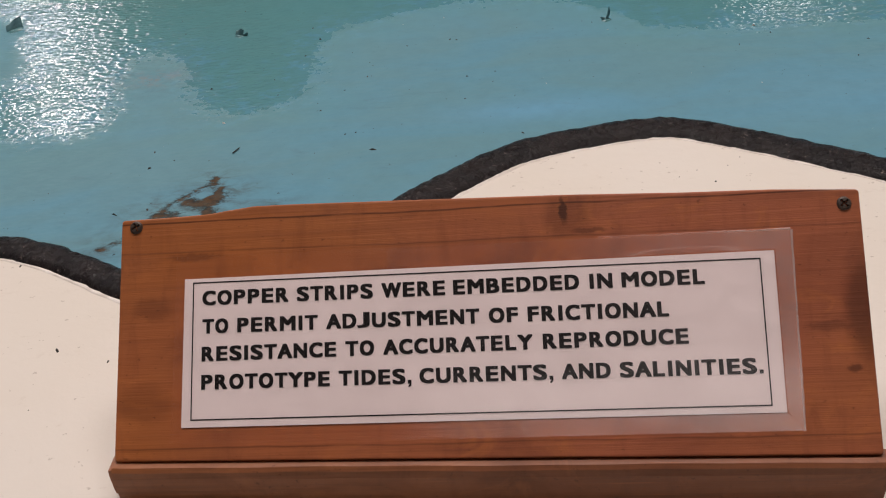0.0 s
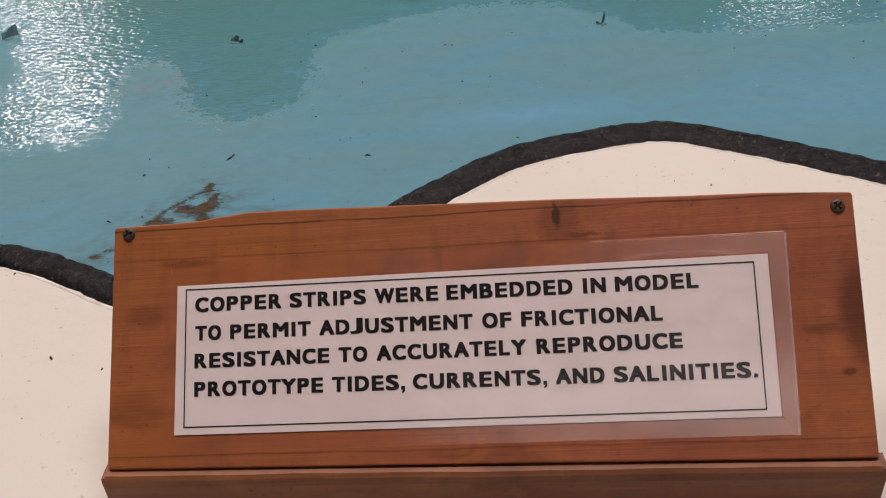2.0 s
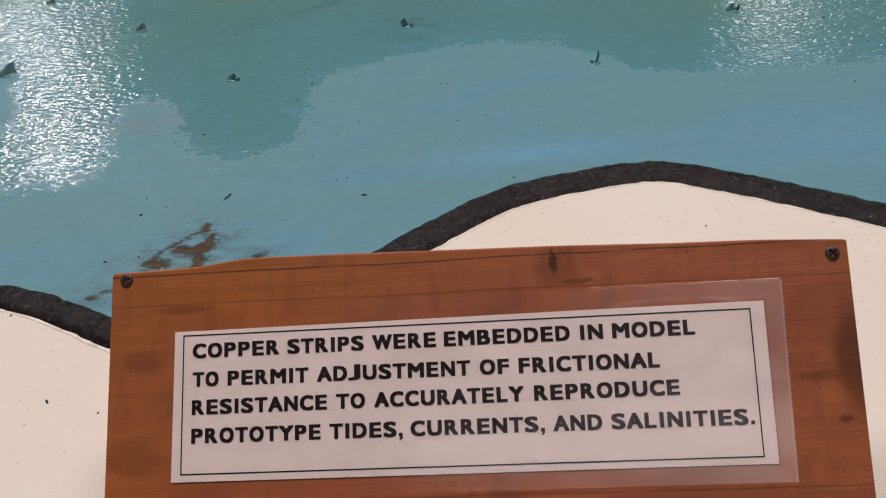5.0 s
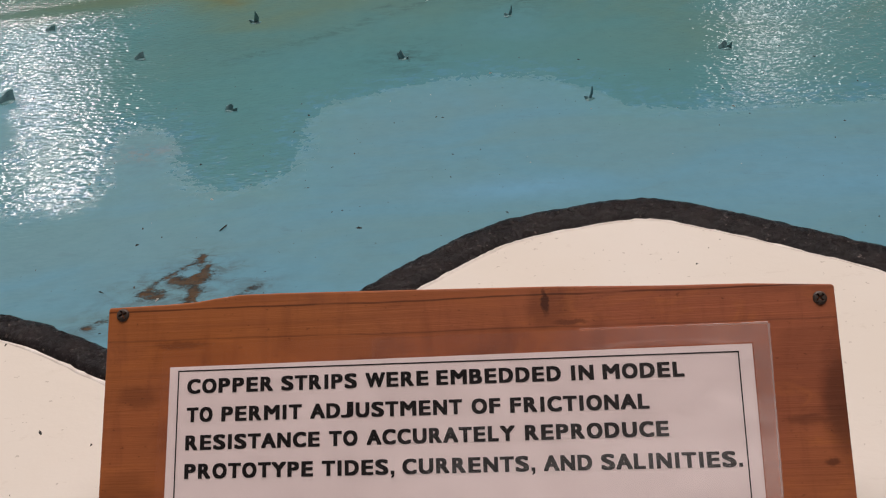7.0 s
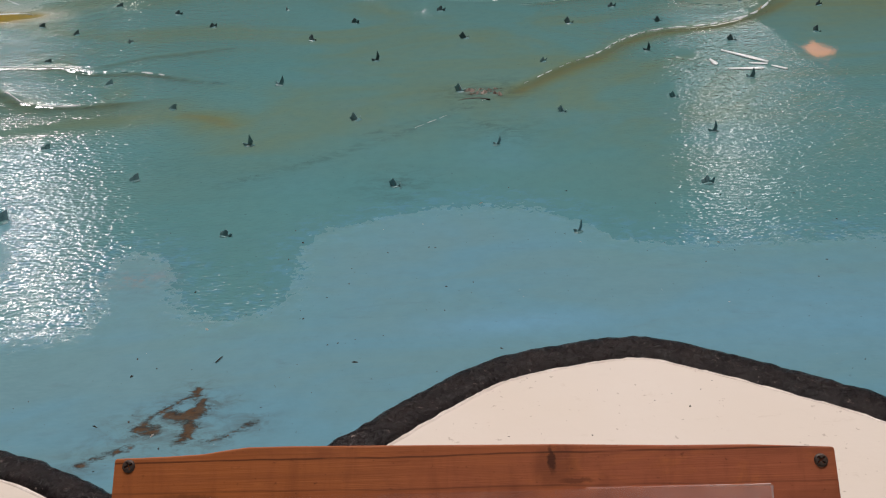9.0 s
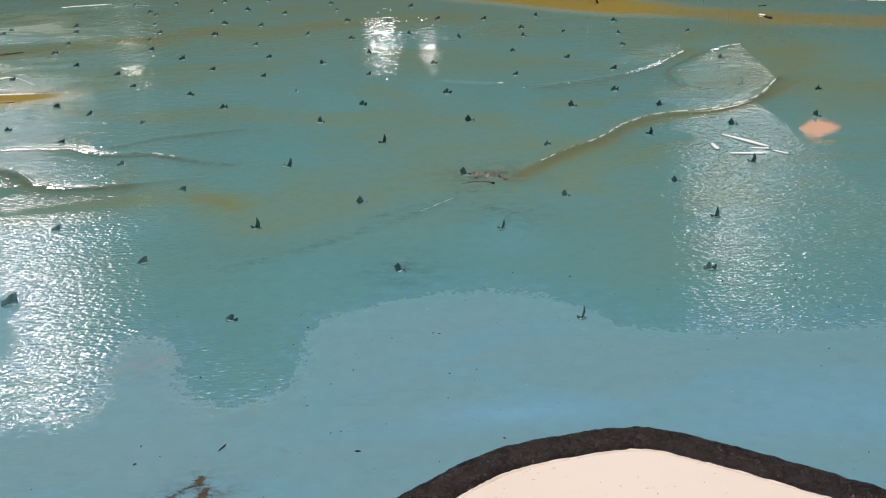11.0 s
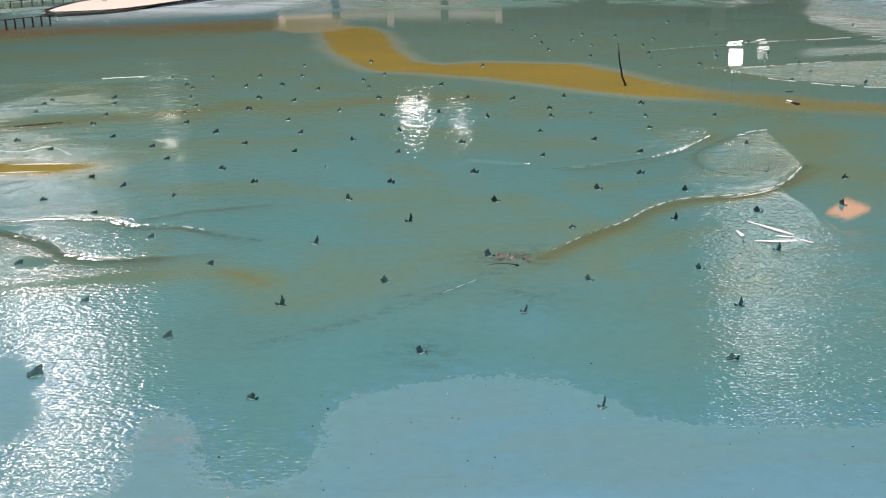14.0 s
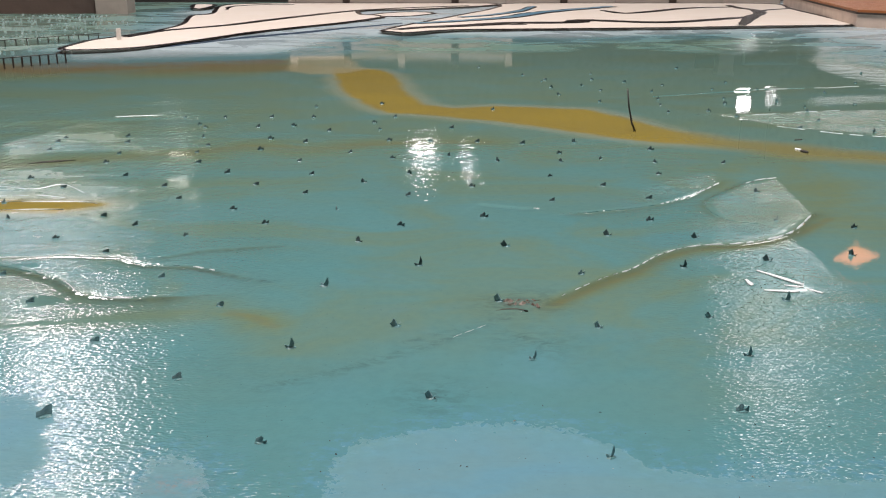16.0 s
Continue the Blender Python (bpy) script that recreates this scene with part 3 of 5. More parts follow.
# still patches among the glitter: place, half sizes, strength
CALM_SPOTS = ((-0.545, 1.985, 0.06, 0.06, 1.0), (-0.50, 1.85, 0.03, 0.05, 0.7), (0.513, 1.321, 0.022, 0.018, 0.95), (0.417, 1.397, 0.02, 0.028, 0.8), (-0.553, 1.274, 0.035, 0.03, 0.9), (-0.648, 1.43, 0.06, 0.02, 0.8), (-0.584, 1.376, 0.04, 0.02, 0.8))
OLIVE_RUNS = (([(-1.4, 2.05), (-0.98, 2.14), (-0.64, 2.26), (-0.48, 2.35), (-0.30, 2.33), (-0.14, 2.40), (0.1, 2.42)], 0.13, 0.97),
              ([(-1.0, 1.15), (-0.56, 1.175), (-0.36, 1.215), (-0.29, 1.235), (-0.24, 1.20)], 0.05, 0.85),
              ([(-0.28, 1.222), (-0.249, 1.209), (-0.215, 1.175)], 0.035, 0.97), ([(0.80, 2.2), (0.76, 1.95), (0.74, 1.80), (0.72, 1.66), (0.9, 1.60), (1.3, 1.6)], 0.15, 0.85),
              ([(0.66, 2.15), (0.60, 2.05), (0.56, 1.95)], 0.05, 0.7),
              ([(0.69, 1.70), (0.593, 1.60), (0.507, 1.54), (0.409, 1.515), (0.344, 1.465), (0.286, 1.395), (0.227, 1.34), (0.152, 1.26)], 0.026, 1.0),
              ([(-0.2, 1.16), (0.0, 1.30), (0.25, 1.32)], 0.10, 0.3), ([(-0.9, 1.98), (-0.6, 1.97), (-0.4, 2.0)], 0.06, 0.5),
              ([(0.06, 0.985), (0.2, 0.98), (0.32, 0.98)], 0.05, 0.2), ([(-0.3, 1.0), (-0.2, 0.93), (-0.1, 0.9)], 0.06, 0.12),
              ([(-2.8, 3.95), (-1.79, 4.05), (-1.48, 4.03), (-1.1, 4.10), (-0.75, 4.2)], 0.14, 1.8), ([(-2.8, 3.85), (-1.79, 3.9), (-1.48, 3.9), (-1.1, 3.95), (-0.65, 4.0)], 0.40, 1.12), ([(-2.8, 3.95), (-1.75, 4.0), (-1.5, 4.03)], 0.22, 1.9), ([(-2.2, 3.1), (-1.2, 3.3), (-0.5, 3.45)], 0.3, 0.7))
# scarps: control points, drop, width of the fall-off; the low side is to the right of the line
SCARPS = (([(0.665, 1.725), (0.593, 1.617), (0.507, 1.556), (0.409, 1.534), (0.344, 1.488), (0.286, 1.416), (0.227, 1.363), (0.152, 1.279), (0.086, 1.213), (-0.003, 1.126), (-0.094, 1.05)], 0.0024, 0.05, 1),
          ([(-0.95, 1.47), (-0.66, 1.478), (-0.604, 1.488), (-0.555, 1.481), (-0.507, 1.473), (-0.451, 1.437), (-0.379, 1.426), (-0.306, 1.383), (-0.25, 1.35)], 0.003, 0.05, -1),
          ([(-0.505, 1.470), (-0.478, 1.459), (-0.433, 1.479), (-0.388, 1.508), (-0.322, 1.525), (-0.26, 1.535)], 0.002, 0.05, -1),
          ([(-0.80, 1.47), (-0.692, 1.445), (-0.563, 1.369), (-0.514, 1.314), (-0.47, 1.291), (-0.424, 1.287), (-0.376, 1.289), (-0.33, 1.296)], 0.003, 0.05, -1),
          ([(0.065, 1.811), (0.122, 1.785), (0.194, 1.769)], 0.002, 0.05, -1),
          ([(0.211, 1.73), (0.376, 1.79), (0.482, 1.878), (0.575, 1.995)], 0.0025, 0.05, -1),
          ([(0.70, 2.03), (0.64, 2.0), (0.52, 1.86), (0.492, 1.79), (0.50, 1.71), (0.54, 1.672), (0.60, 1.68)], 0.002, 0.04, -1),
          ([(-1.3, 1.83), (-0.95, 1.86), (-0.80, 1.875), (-0.72, 1.85)], 0.003, 0.05, -1),
          ([(-1.5, 2.62), (-1.0, 2.73), (-0.75, 2.80), (-0.55, 2.80)], 0.003, 0.08, -1),
          ([(0.45, 3.12), (0.737, 3.228), (0.971, 3.32), (1.1, 3.375), (1.308, 3.41), (1.582, 3.481), (2.4, 3.6)], 0.0012, 0.10, -1))


SCARP_LINES = [spline(pts, 0.02) for pts, *_ in SCARPS]


def relief(X, Y):
    z = 0.0006 * np.sin(3.1 * X + 1.3 * Y) + 0.0004 * np.sin(5.3 * Y - 2.1 * X + 1)
    z = z * np.clip((Y - 0.75) / 0.5, 0, 1)
    for line, (_, drop, fall, low) in zip(SCARP_LINES, SCARPS):
        d, side, along = polyline_distance(X, Y, line)
        s = d * side * low                       # positive on the low side
        ends = np.clip(along / 0.12, 0, 1) * np.clip((1 - along) / 0.3, 0, 1)
        step = np.clip(s / 0.006 + 0.5, 0, 1)
        z = z - drop * ends * step * step * (3 - 2 * step) * np.exp(-np.maximum(s, 0) / fall)
    far = np.clip((Y - 4.3) / 0.4, 0, 1)
    return z + np.clip(inside_distance(X, Y, FAR_BANK), 0, 0.6) * 0.02 * far


GRID = []


def ground(x, y):
    """Height of the basin sheet, between the corners of its grid."""
    xs, ys, Z = GRID
    i = min(max(int(np.searchsorted(xs, x)) - 1, 0), len(xs) - 2)
    j = min(max(int(np.searchsorted(ys, y)) - 1, 0), len(ys) - 2)
    u, v = (x - xs[i]) / (xs[i + 1] - xs[i]), (y - ys[j]) / (ys[j + 1] - ys[j])
    return float((Z[j, i] * (1 - u) + Z[j, i + 1] * u) * (1 - v) + (Z[j + 1, i] * (1 - u) + Z[j + 1, i + 1] * u) * v)


def basin():
    def axis(stops):
        out = [stops[0][0]]
        for (a, step), (b, _) in zip(stops, stops[1:]):
            out += list(np.linspace(a, b, max(2, round((b - a) / step) + 1))[1:])
        return np.array(out)

    xs = axis([(-6, 0.2), (-3, 0.05), (-1.4, 0.012), (-0.75, 0.008), (-0.45, 0.006), (0.45, 0.008), (0.75, 0.02), (1.4, 0.06), (3, 0.2), (6, 1)])
    ys = axis([(-0.06, 0.03), (0.45, 0.006), (1.0, 0.007), (1.9, 0.015), (2.6, 0.03), (4.4, 0.06), (8.9, 1)])
    X, Y = np.meshgrid(xs, ys)
    Z = relief(X, Y)
    GRID.extend((xs, ys, Z))
    # the near land lies over the sheet
    nx, ny = len(xs), len(ys)
    idx = np.arange(nx * ny).reshape(ny, nx)
    faces = np.c_[idx[:-1, :-1].ravel(), idx[:-1, 1:].ravel(), idx[1:, 1:].ravel(), idx[1:, :-1].ravel()]
    data = bpy.data.meshes.new("ground")
    data.from_pydata(np.c_[X.ravel(), Y.ravel(), Z.ravel()].tolist(), [], faces.tolist())
    d, side, _ = polyline_distance(X, Y, SHORE)
    shore = np.maximum(-d * side, inside_distance(X, Y, MATTE_SPOT))
    shore = np.where(Y > 2.5, 0.2 * inside_distance(X, Y, FAR_BANK), shore)
    ochre = np.maximum(inside_distance(X, Y, OCHRE_RUN), inside_distance(X, Y, OCHRE_SPOT) + 0.028)
    olive = np.zeros(X.shape)
    for pts, w, k in OLIVE_RUNS:
        olive = np.maximum(olive, k * bell(polyline_distance(X, Y, spline(pts, 0.03))[0], w))
    olive = np.maximum(olive, np.clip((Y - 1.6) / 2.0, 0, 0.55))
    rust, dark_tone = np.zeros(X.shape), np.zeros(X.shape)
    for pts, w, k in RUSTS:
        d = polyline_distance(X, Y, np.array(pts))[0]
        rust = np.maximum(rust, k * bell(d, w))
        dark_tone = np.maximum(dark_tone, k * bell(d, w * 3.2))
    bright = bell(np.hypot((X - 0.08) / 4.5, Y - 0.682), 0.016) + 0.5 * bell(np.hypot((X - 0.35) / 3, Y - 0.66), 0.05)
    rough_right = np.clip(np.maximum(inside_distance(X, Y, SHOAL) / 0.03, inside_distance(X, Y, SHOAL_FAR) / 0.12), 0, 1)
    rough_right = np.maximum(rough_right, 0.4 * np.clip(inside_distance(X, Y, SHOAL_MID) / 0.1, 0, 1))
    calm = 0.88 * np.clip((Y - 0.70) / 0.26, 0, 1) * np.clip(1.55 - np.abs(X - 0.04) / 0.26, 0, 1)
    calm = np.maximum(calm, np.clip((Y - 1.9) / 0.9, 0, 1) * np.where(X < -0.45 - 0.1 * (Y - 2), 0.6, 0.9))
    calm = calm + (0.97 - calm) * np.clip((X - 0.45) / 0.1, 0, 1) * np.clip((Y - 2.2) / 0.2, 0, 1) * (1 - 0.5 * rough_right)
    dull = np.clip((Y - 1.5) / 0.8, 0, 1) * (0.18 + 0.75 * np.clip((-0.30 - 0.08 * Y - X) / 0.2, 0, 1) * np.clip((3.4 - Y) / 0.5, 0, 1)) * (1 - 0.8 * np.clip((X - 0.5) / 0.2, 0, 1))
    dull = dull + 0.55 * np.clip((-0.36 - 0.08 * Y - X) / 0.15, 0, 1) * np.clip((Y - 1.15) / 0.3, 0, 1) * np.clip((2.4 - Y) / 0.4, 0, 1)
    dull = dull + 0.35 * np.clip((-0.2 - X) / 0.1, 0, 1) * np.clip((1.5 - Y) / 0.3, 0, 1)
    dull = dull + 6.0 * np.clip((Y - 4.4) / 0.4, 0, 1)
    shelf = np.clip(inside_distance(X, Y, SHELF) / 0.03, 0, 1)
    calm = np.maximum(calm, np.clip((X - 0.56) / 0.03, 0, 1) * (0.985 * np.clip((Y - 1.30) / 0.06, 0, 1) + 0.45 * np.clip((Y - 1.1) / 0.1, 0, 1) * np.clip((1.36 - Y) / 0.06, 0, 1)))
    calm = calm * (1 - 0.5 * shelf)
    shoal = 0.22 * shelf + 0.5 * rough_right + np.clip((-0.24 - 0.08 * Y - X) / 0.15, 0, 1) * np.clip((Y - 1.2) / 0.2, 0, 1) * np.clip((3.5 - Y) / 0.8, 0, 1) * np.clip(0.5 + 0.15 * (Y - 1.4), 0.5, 0.75) + 0.32 * bell(np.hypot(X, (Y - 2.2) / 2.2), 0.25)
    d, side, along = polyline_distance(X, Y, SCARP_LINES[0])
    shoal = np.maximum(shoal, 0.35 * bell(d * -side - 0.012, 0.011) * np.clip((0.7 - along) / 0.15, 0, 1))
    for pts, w, k in DARK_RUNS:
        dark_tone = np.maximum(dark_tone, k * bell(polyline_distance(X, Y, spline(pts, 0.02))[0], w))
    shoal = shoal * (1 - 0.85 * np.clip(inside_distance(X, Y, OCHRE_SPOT) / 0.02 + 0.6, 0, 1))
    bed = np.zeros(X.shape)
    for k, depth, wide, first, last in BED_SHADES:
        d, side, along = polyline_distance(X, Y, SCARP_LINES[k])
        s = d * side * SCARPS[k][3]
        ends = np.clip((along - first) / 0.08, 0, 1) * np.clip((last - along) / 0.15, 0, 1)
        bed = np.maximum(bed, depth * ends * np.clip(s / 0.004 + 0.3, 0, 1) * np.exp(-np.maximum(s - 0.004, 0) / wide))
    left = np.clip((-0.27 - 0.10 * Y - X) / 0.2, 0, 1) * np.clip((Y - 1.12) / 0.12, 0, 1) * np.clip((2.35 - Y) / 0.5, 0, 1)
    calm = np.maximum(calm * (1 - 0.9 * rough_right), np.clip(bed * 1.3, 0, 0.95))
    calm = np.maximum(calm, 0.8 * bell(polyline_distance(X, Y, np.array([(-1.0, 1.165), (-0.56, 1.18), (-0.36, 1.215)]))[0], 0.02))
    calm = np.maximum(calm, np.clip(inside_distance(X, Y, OCHRE_SPOT) / 0.015 + 1.0, 0, 1))
    for x, y, rx, ry, k in CALM_SPOTS:
        calm = np.maximum(calm, k * np.clip(1.6 - 1.2 * np.hypot((X - x) / rx, (Y - y) / ry), 0, 1))
    far_left = np.clip(inside_distance(X, Y, SHOAL_LEFT) / 0.03, 0, 1)
    for x, y, rx, ry in ((-1.10, 2.874, 0.06, 0.03), (-1.13, 2.63, 0.05, 0.025), (-1.34, 3.0, 0.06, 0.05)):
        far_left = np.maximum(far_left, np.clip(1.5 - 1.5 * np.hypot((X - x) / rx, (Y - y) / ry), 0, 1))
    banks = np.clip(np.maximum(*(inside_distance(X, Y, b) for b in BANKS)) / 0.03, 0, 1)
    calm = calm * (1 - 0.6 * banks)
    haze = np.clip(np.maximum(np.maximum(np.maximum(0.9 * left, 0.7 * banks), shelf), np.maximum(0.9 * rough_right, far_left)), 0, 1)
    sand = inside_distance(X, Y, SAND)
    haze = haze * (1 - np.clip(inside_distance(X, Y, OCHRE_SPOT) / 0.02 + 1.0, 0, 1)) * (1 - calm * (np.maximum(shelf, banks) < 0.1))
    for name, values in (("shore", shore), ("ochre", ochre), ("olive", olive), ("rust", rust), ("dark_tone", dark_tone), ("bright", bright), ("calm", calm), ("dull", dull), ("shoal", shoal), ("haze", haze), ("bed", bed), ("sand", sand), ("swell", np.maximum(np.clip((X - 1.45) / 0.25, 0, 1) * np.clip((Y - 2.75) / 0.3, 0, 1), 0.2 * bell(np.hypot((X - 0.95) * 1.5, Y - 3.1), 0.3))), ("rosy", np.maximum(bell(np.hypot((X + 0.243) / 1.4, Y - 0.790), 0.016), 0.8 * bell(np.hypot((X - 0.105) / 1.6, Y - 1.262), 0.014))), ("disc", bell(np.hypot(X - 0.106, (Y - 1.045) / 1.3), 0.036)), ("near", np.clip((2.1 - Y) / 0.6, 0.0, 1)), ("wet", np.clip((Y - 3.6) / 0.3, 0, 0.8))):
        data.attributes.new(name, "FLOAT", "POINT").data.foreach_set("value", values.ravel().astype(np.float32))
    data.polygons.foreach_set("use_smooth", [True] * len(data.polygons))
    data.materials.append(M_BASIN)
    return new("ground", data)


# scarp, strength, width and extent of the shade painted on its low side
BED_SHADES = ((0, 0.95, 0.016, -0.1, 0.75), (1, 0.85, 0.010, 0.25, 1.0), (2, 0.5, 0.009, -0.1, 1.0), (3, 0.9, 0.026, -0.1, 1.05), (5, 0.6, 0.012, 0.0, 1.1), (6, 0.55, 0.008, 0.15, 0.95), (9, 0.3, 0.03, 0, 1))
# dark runs: three along the low side of scarps, the rest smears
DARK_RUNS = (([(-0.66, 1.468), (-0.555, 1.471), (-0.507, 1.463), (-0.451, 1.427), (-0.379, 1.417), (-0.306, 1.374), (-0.25, 1.35)], 0.007, 0.75), ([(-0.505, 1.462), (-0.433, 1.470), (-0.388, 1.499), (-0.322, 1.516), (-0.26, 1.526)], 0.009, 0.5),
          ([(-0.692, 1.436), (-0.563, 1.360), (-0.514, 1.305), (-0.47, 1.282), (-0.424, 1.278), (-0.376, 1.280)], 0.008, 0.8),
          ([(0.10, 1.225), (0.05, 1.18), (-0.003, 1.126), (-0.06, 1.08), (-0.13, 1.03), (-0.2, 0.99)], 0.010, 0.5), ([(0.10, 1.14), (0.13, 1.12)], 0.02, 0.5), ([(-0.28, 1.06), (-0.2, 1.03), (-0.1, 1.05)], 0.03, 0.14),
          ([(0.02, 1.165), (-0.02, 1.14), (-0.05, 1.12)], 0.006, 0.5))
RUSTS = (([(-0.200, 0.562), (-0.192, 0.578), (-0.186, 0.588), (-0.172, 0.599), (-0.163, 0.613)], 0.0044, 0.70), ([(-0.163, 0.613), (-0.157, 0.600), (-0.158, 0.588)], 0.0052, 0.85),
         ([(-0.176, 0.582), (-0.163, 0.580), (-0.155, 0.588)], 0.0084, 0.95), ([(-0.197, 0.569), (-0.186, 0.566)], 0.0084, 0.9), ([(-0.162, 0.575), (-0.160, 0.562), (-0.165, 0.552)], 0.0072, 0.9),
         ([(-0.152, 0.552), (-0.140, 0.553), (-0.130, 0.558), (-0.115, 0.572)], 0.0052, 0.62), ([(-0.150, 0.585), (-0.135, 0.597)], 0.0036, 0.42),
         ([(-0.230, 0.533), (-0.212, 0.544), (-0.198, 0.549)], 0.0060, 0.68), ([(-0.245, 0.792), (-0.235, 0.786)], 0.0130, 0.28),
         ([(0.075, 1.262), (0.10, 1.268)], 0.0130, 0.45), ([(0.09, 1.255), (0.125, 1.270)], 0.0156, 0.55), ([(0.10, 1.135), (0.13, 1.115)], 0.0156, 0.32), ([(-0.01, 0.965), (-0.008, 0.972)], 0.0130, 0.5))

GROUND = tagged(basin(), "painted tidal basin floor in teal and blue with ochre shoals", "ground", kind="structure")

# thin lips of paint along the scarps, broken into runs
rnd = random.Random(77)
# glints on the raised edges are laid in as pale ribbons
GLINT, LIP = "raised paint edge with its glint put in as pale colour", "glossy raised lip of paint"
# scarp, from and to along it, width, whitish or not, length of a run (0: unbroken)
RUNS = ((0, 0.0, 0.20, 0.0065, 1, 0.045), (0, 0.20, 0.36, 0.0036, 1, 0.03), (0, 0.34, 0.52, 0.0026, 1, 0.02), (0, 0.50, 0.66, 0.0018, 1, 0.014), (0, 0.70, 0.77, 0.0014, 1, 0.012), (0, 0.81, 0.88, 0.0007, 1, 0.015), (1, 0.30, 0.66, 0.0025, 1, 0.0), (1, 0.66, 0.80, 0.0024, 0, 0.04),
        (1, 0.80, 0.88, 0.0036, 1, 0.03), (3, 0.10, 0.52, 0.0026, 0, 0.07), (3, 0.52, 0.82, 0.0026, 1, 0.12), (4, 0.05, 0.95, 0.0036, 1, 0.06), (5, 0.45, 0.74, 0.0034, 1, 0.03), (5, 0.74, 1.0, 0.0052, 1, 0.07),
        (5, 0.0, 0.45, 0.0026, 0, 0.08), (6, 0.0, 0.2, 0.005, 1, 0.05), (6, 0.3, 0.95, 0.0026, 0, 0.1), (7, 0.35, 1.0, 0.0046, 1, 0.12), (9, 0.12, 0.42, 0.005, 0, 0.2), (9, 0.32, 1.0, 0.004, 1, 0.12))
for k, at, last, w, pale, run in RUNS:
    line = spline(SCARPS[k][0], 0.005)
    n = len(line)
    while at < last - 0.005:
        to = min(last, at + (run * rnd.uniform(0.6, 1.4) if run else 1))
        a, b = int(at * n), min(int(to * n), n)
        if b - a >= 3:
            thin = w * rnd.uniform(0.7, 1.15)
            part("paint_lip", ribbon(line[a:b], [thin * 0.3] + [thin * rnd.uniform(0.55, 1.1) for _ in range(6)] + [thin * 0.2], ground, min(0.0010, 0.35 * thin), 0.0005 * min(1, thin / 0.003), 60 + k, 5), M_GLINT if pale else M_LIP, GROUND, GLINT if pale else LIP, True)
        at = to + (rnd.uniform(0.0, 0.25) * run if run else 1)
for pts, w in (([(-1.0, 1.835), (-0.843, 1.826), (-0.757, 1.826), (-0.68, 1.821), (-0.652, 1.802)], 0.007), ([(-1.0, 1.752), (-0.816, 1.761), (-0.756, 1.767), (-0.70, 1.762)], 0.004),
               ([(0.903, 2.649), (0.93, 2.622), (0.959, 2.598)], 0.002), ([(0.990, 2.570), (1.015, 2.550), (1.036, 2.533)], 0.003), ([(1.05, 2.526), (1.065, 2.519), (1.079, 2.512)], 0.005), ([(1.10, 2.504), (1.125, 2.496), (1.152, 2.488)], 0.004), ([(1.17, 2.480), (1.3, 2.435), (1.5, 2.36)], 0.005),
               ([(0.89, 2.833), (0.945, 2.846), (0.98, 2.862)], 0.002), ([(1.03, 2.880), (1.072, 2.888), (1.10, 2.896)], 0.004), ([(1.12, 2.90), (1.15, 2.908), (1.173, 2.916)], 0.003),
               ([(-0.933, 2.804), (-0.896, 2.814), (-0.804, 2.834)], 0.008),
               ([(-0.897, 1.949), (-0.818, 1.925), (-0.776, 1.964), (-0.705, 1.892)], 0.006)):
    part("paint_lip", ribbon(spline(pts, 0.01), [w * 0.6, w, w * 0.5, w * 0.9, w * 0.2], ground, 0.0010, 0.0012, 91, 5), M_GLINT, GROUND, "raised paint edge with its glint put in as pale colour", True)

# near land: cream paint inside a thick black coastline
COAST_E = spline([(-0.115, 0.45), (-0.095, 0.485), (-0.070, 0.512), (-0.040, 0.538), (-0.005, 0.568), (0.045, 0.606), (0.081, 0.6215), (0.113, 0.6285), (0.145, 0.634),
                  (0.175, 0.633), (0.198, 0.6225), (0.234, 0.6015), (0.267, 0.5795), (0.300, 0.5575), (0.34, 0.528), (0.45, 0.47), (0.7, 0.40), (1.3, 0.46), (2.2, 0.36), (3.2, 0.42), (4.6, 0.36), (5.99, 0.45)], 0.004)
COAST_W = spline([(-5.99, 0.52), (-4.6, 0.60), (-3.2, 0.50), (-2.2, 0.60), (-1.5, 0.52), (-0.9, 0.59), (-0.5, 0.565), (-0.36, 0.553), (-0.299, 0.5425), (-0.268, 0.5315), (-0.237, 0.5135), (-0.205, 0.4915), (-0.165, 0.467), (-0.115, 0.45)], 0.004)


def near_land(name, line, corners, seed, wide):
    outline = [tuple(p) for p in line] + corners
    ob = part(name, plate(outline, -0.004, 0.0022), M_LAND)
    tagged(ob, "cream-painted land area of the tidal model, scuffed and specked", "land")
    part("coastline", ribbon(line, [wide], 0.0018, 0.0034, 0.0006, seed, 9), M_BLACK, ob, "thick black painted coastline", True)
    near = line[(line[:, 0] > -0.5) & (line[:, 0] < 0.6)]
    tang = np.gradient(near, axis=0)
    inner = near + np.c_[tang[:, 1], -tang[:, 0]] / np.linalg.norm(tang, axis=1)[:, None] * (wide / 2 + 0.0004)
    part("paint_edge", ribbon(inner, [0.0036, 0.0046, 0.0030, 0.0050, 0.0034], 0.0018, 0.0006, 0.0005, seed + 9, 5), M_EDGE, ob, "raised pale paint edge", True)
    return ob


near_land("model_land", COAST_E, [(5.99, -0.05), (-0.115, -0.05)], 3, 0.031)
near_land("model_land", COAST_W, [(-0.119, -0.05), (-5.99, -0.05)], 4, 0.025)


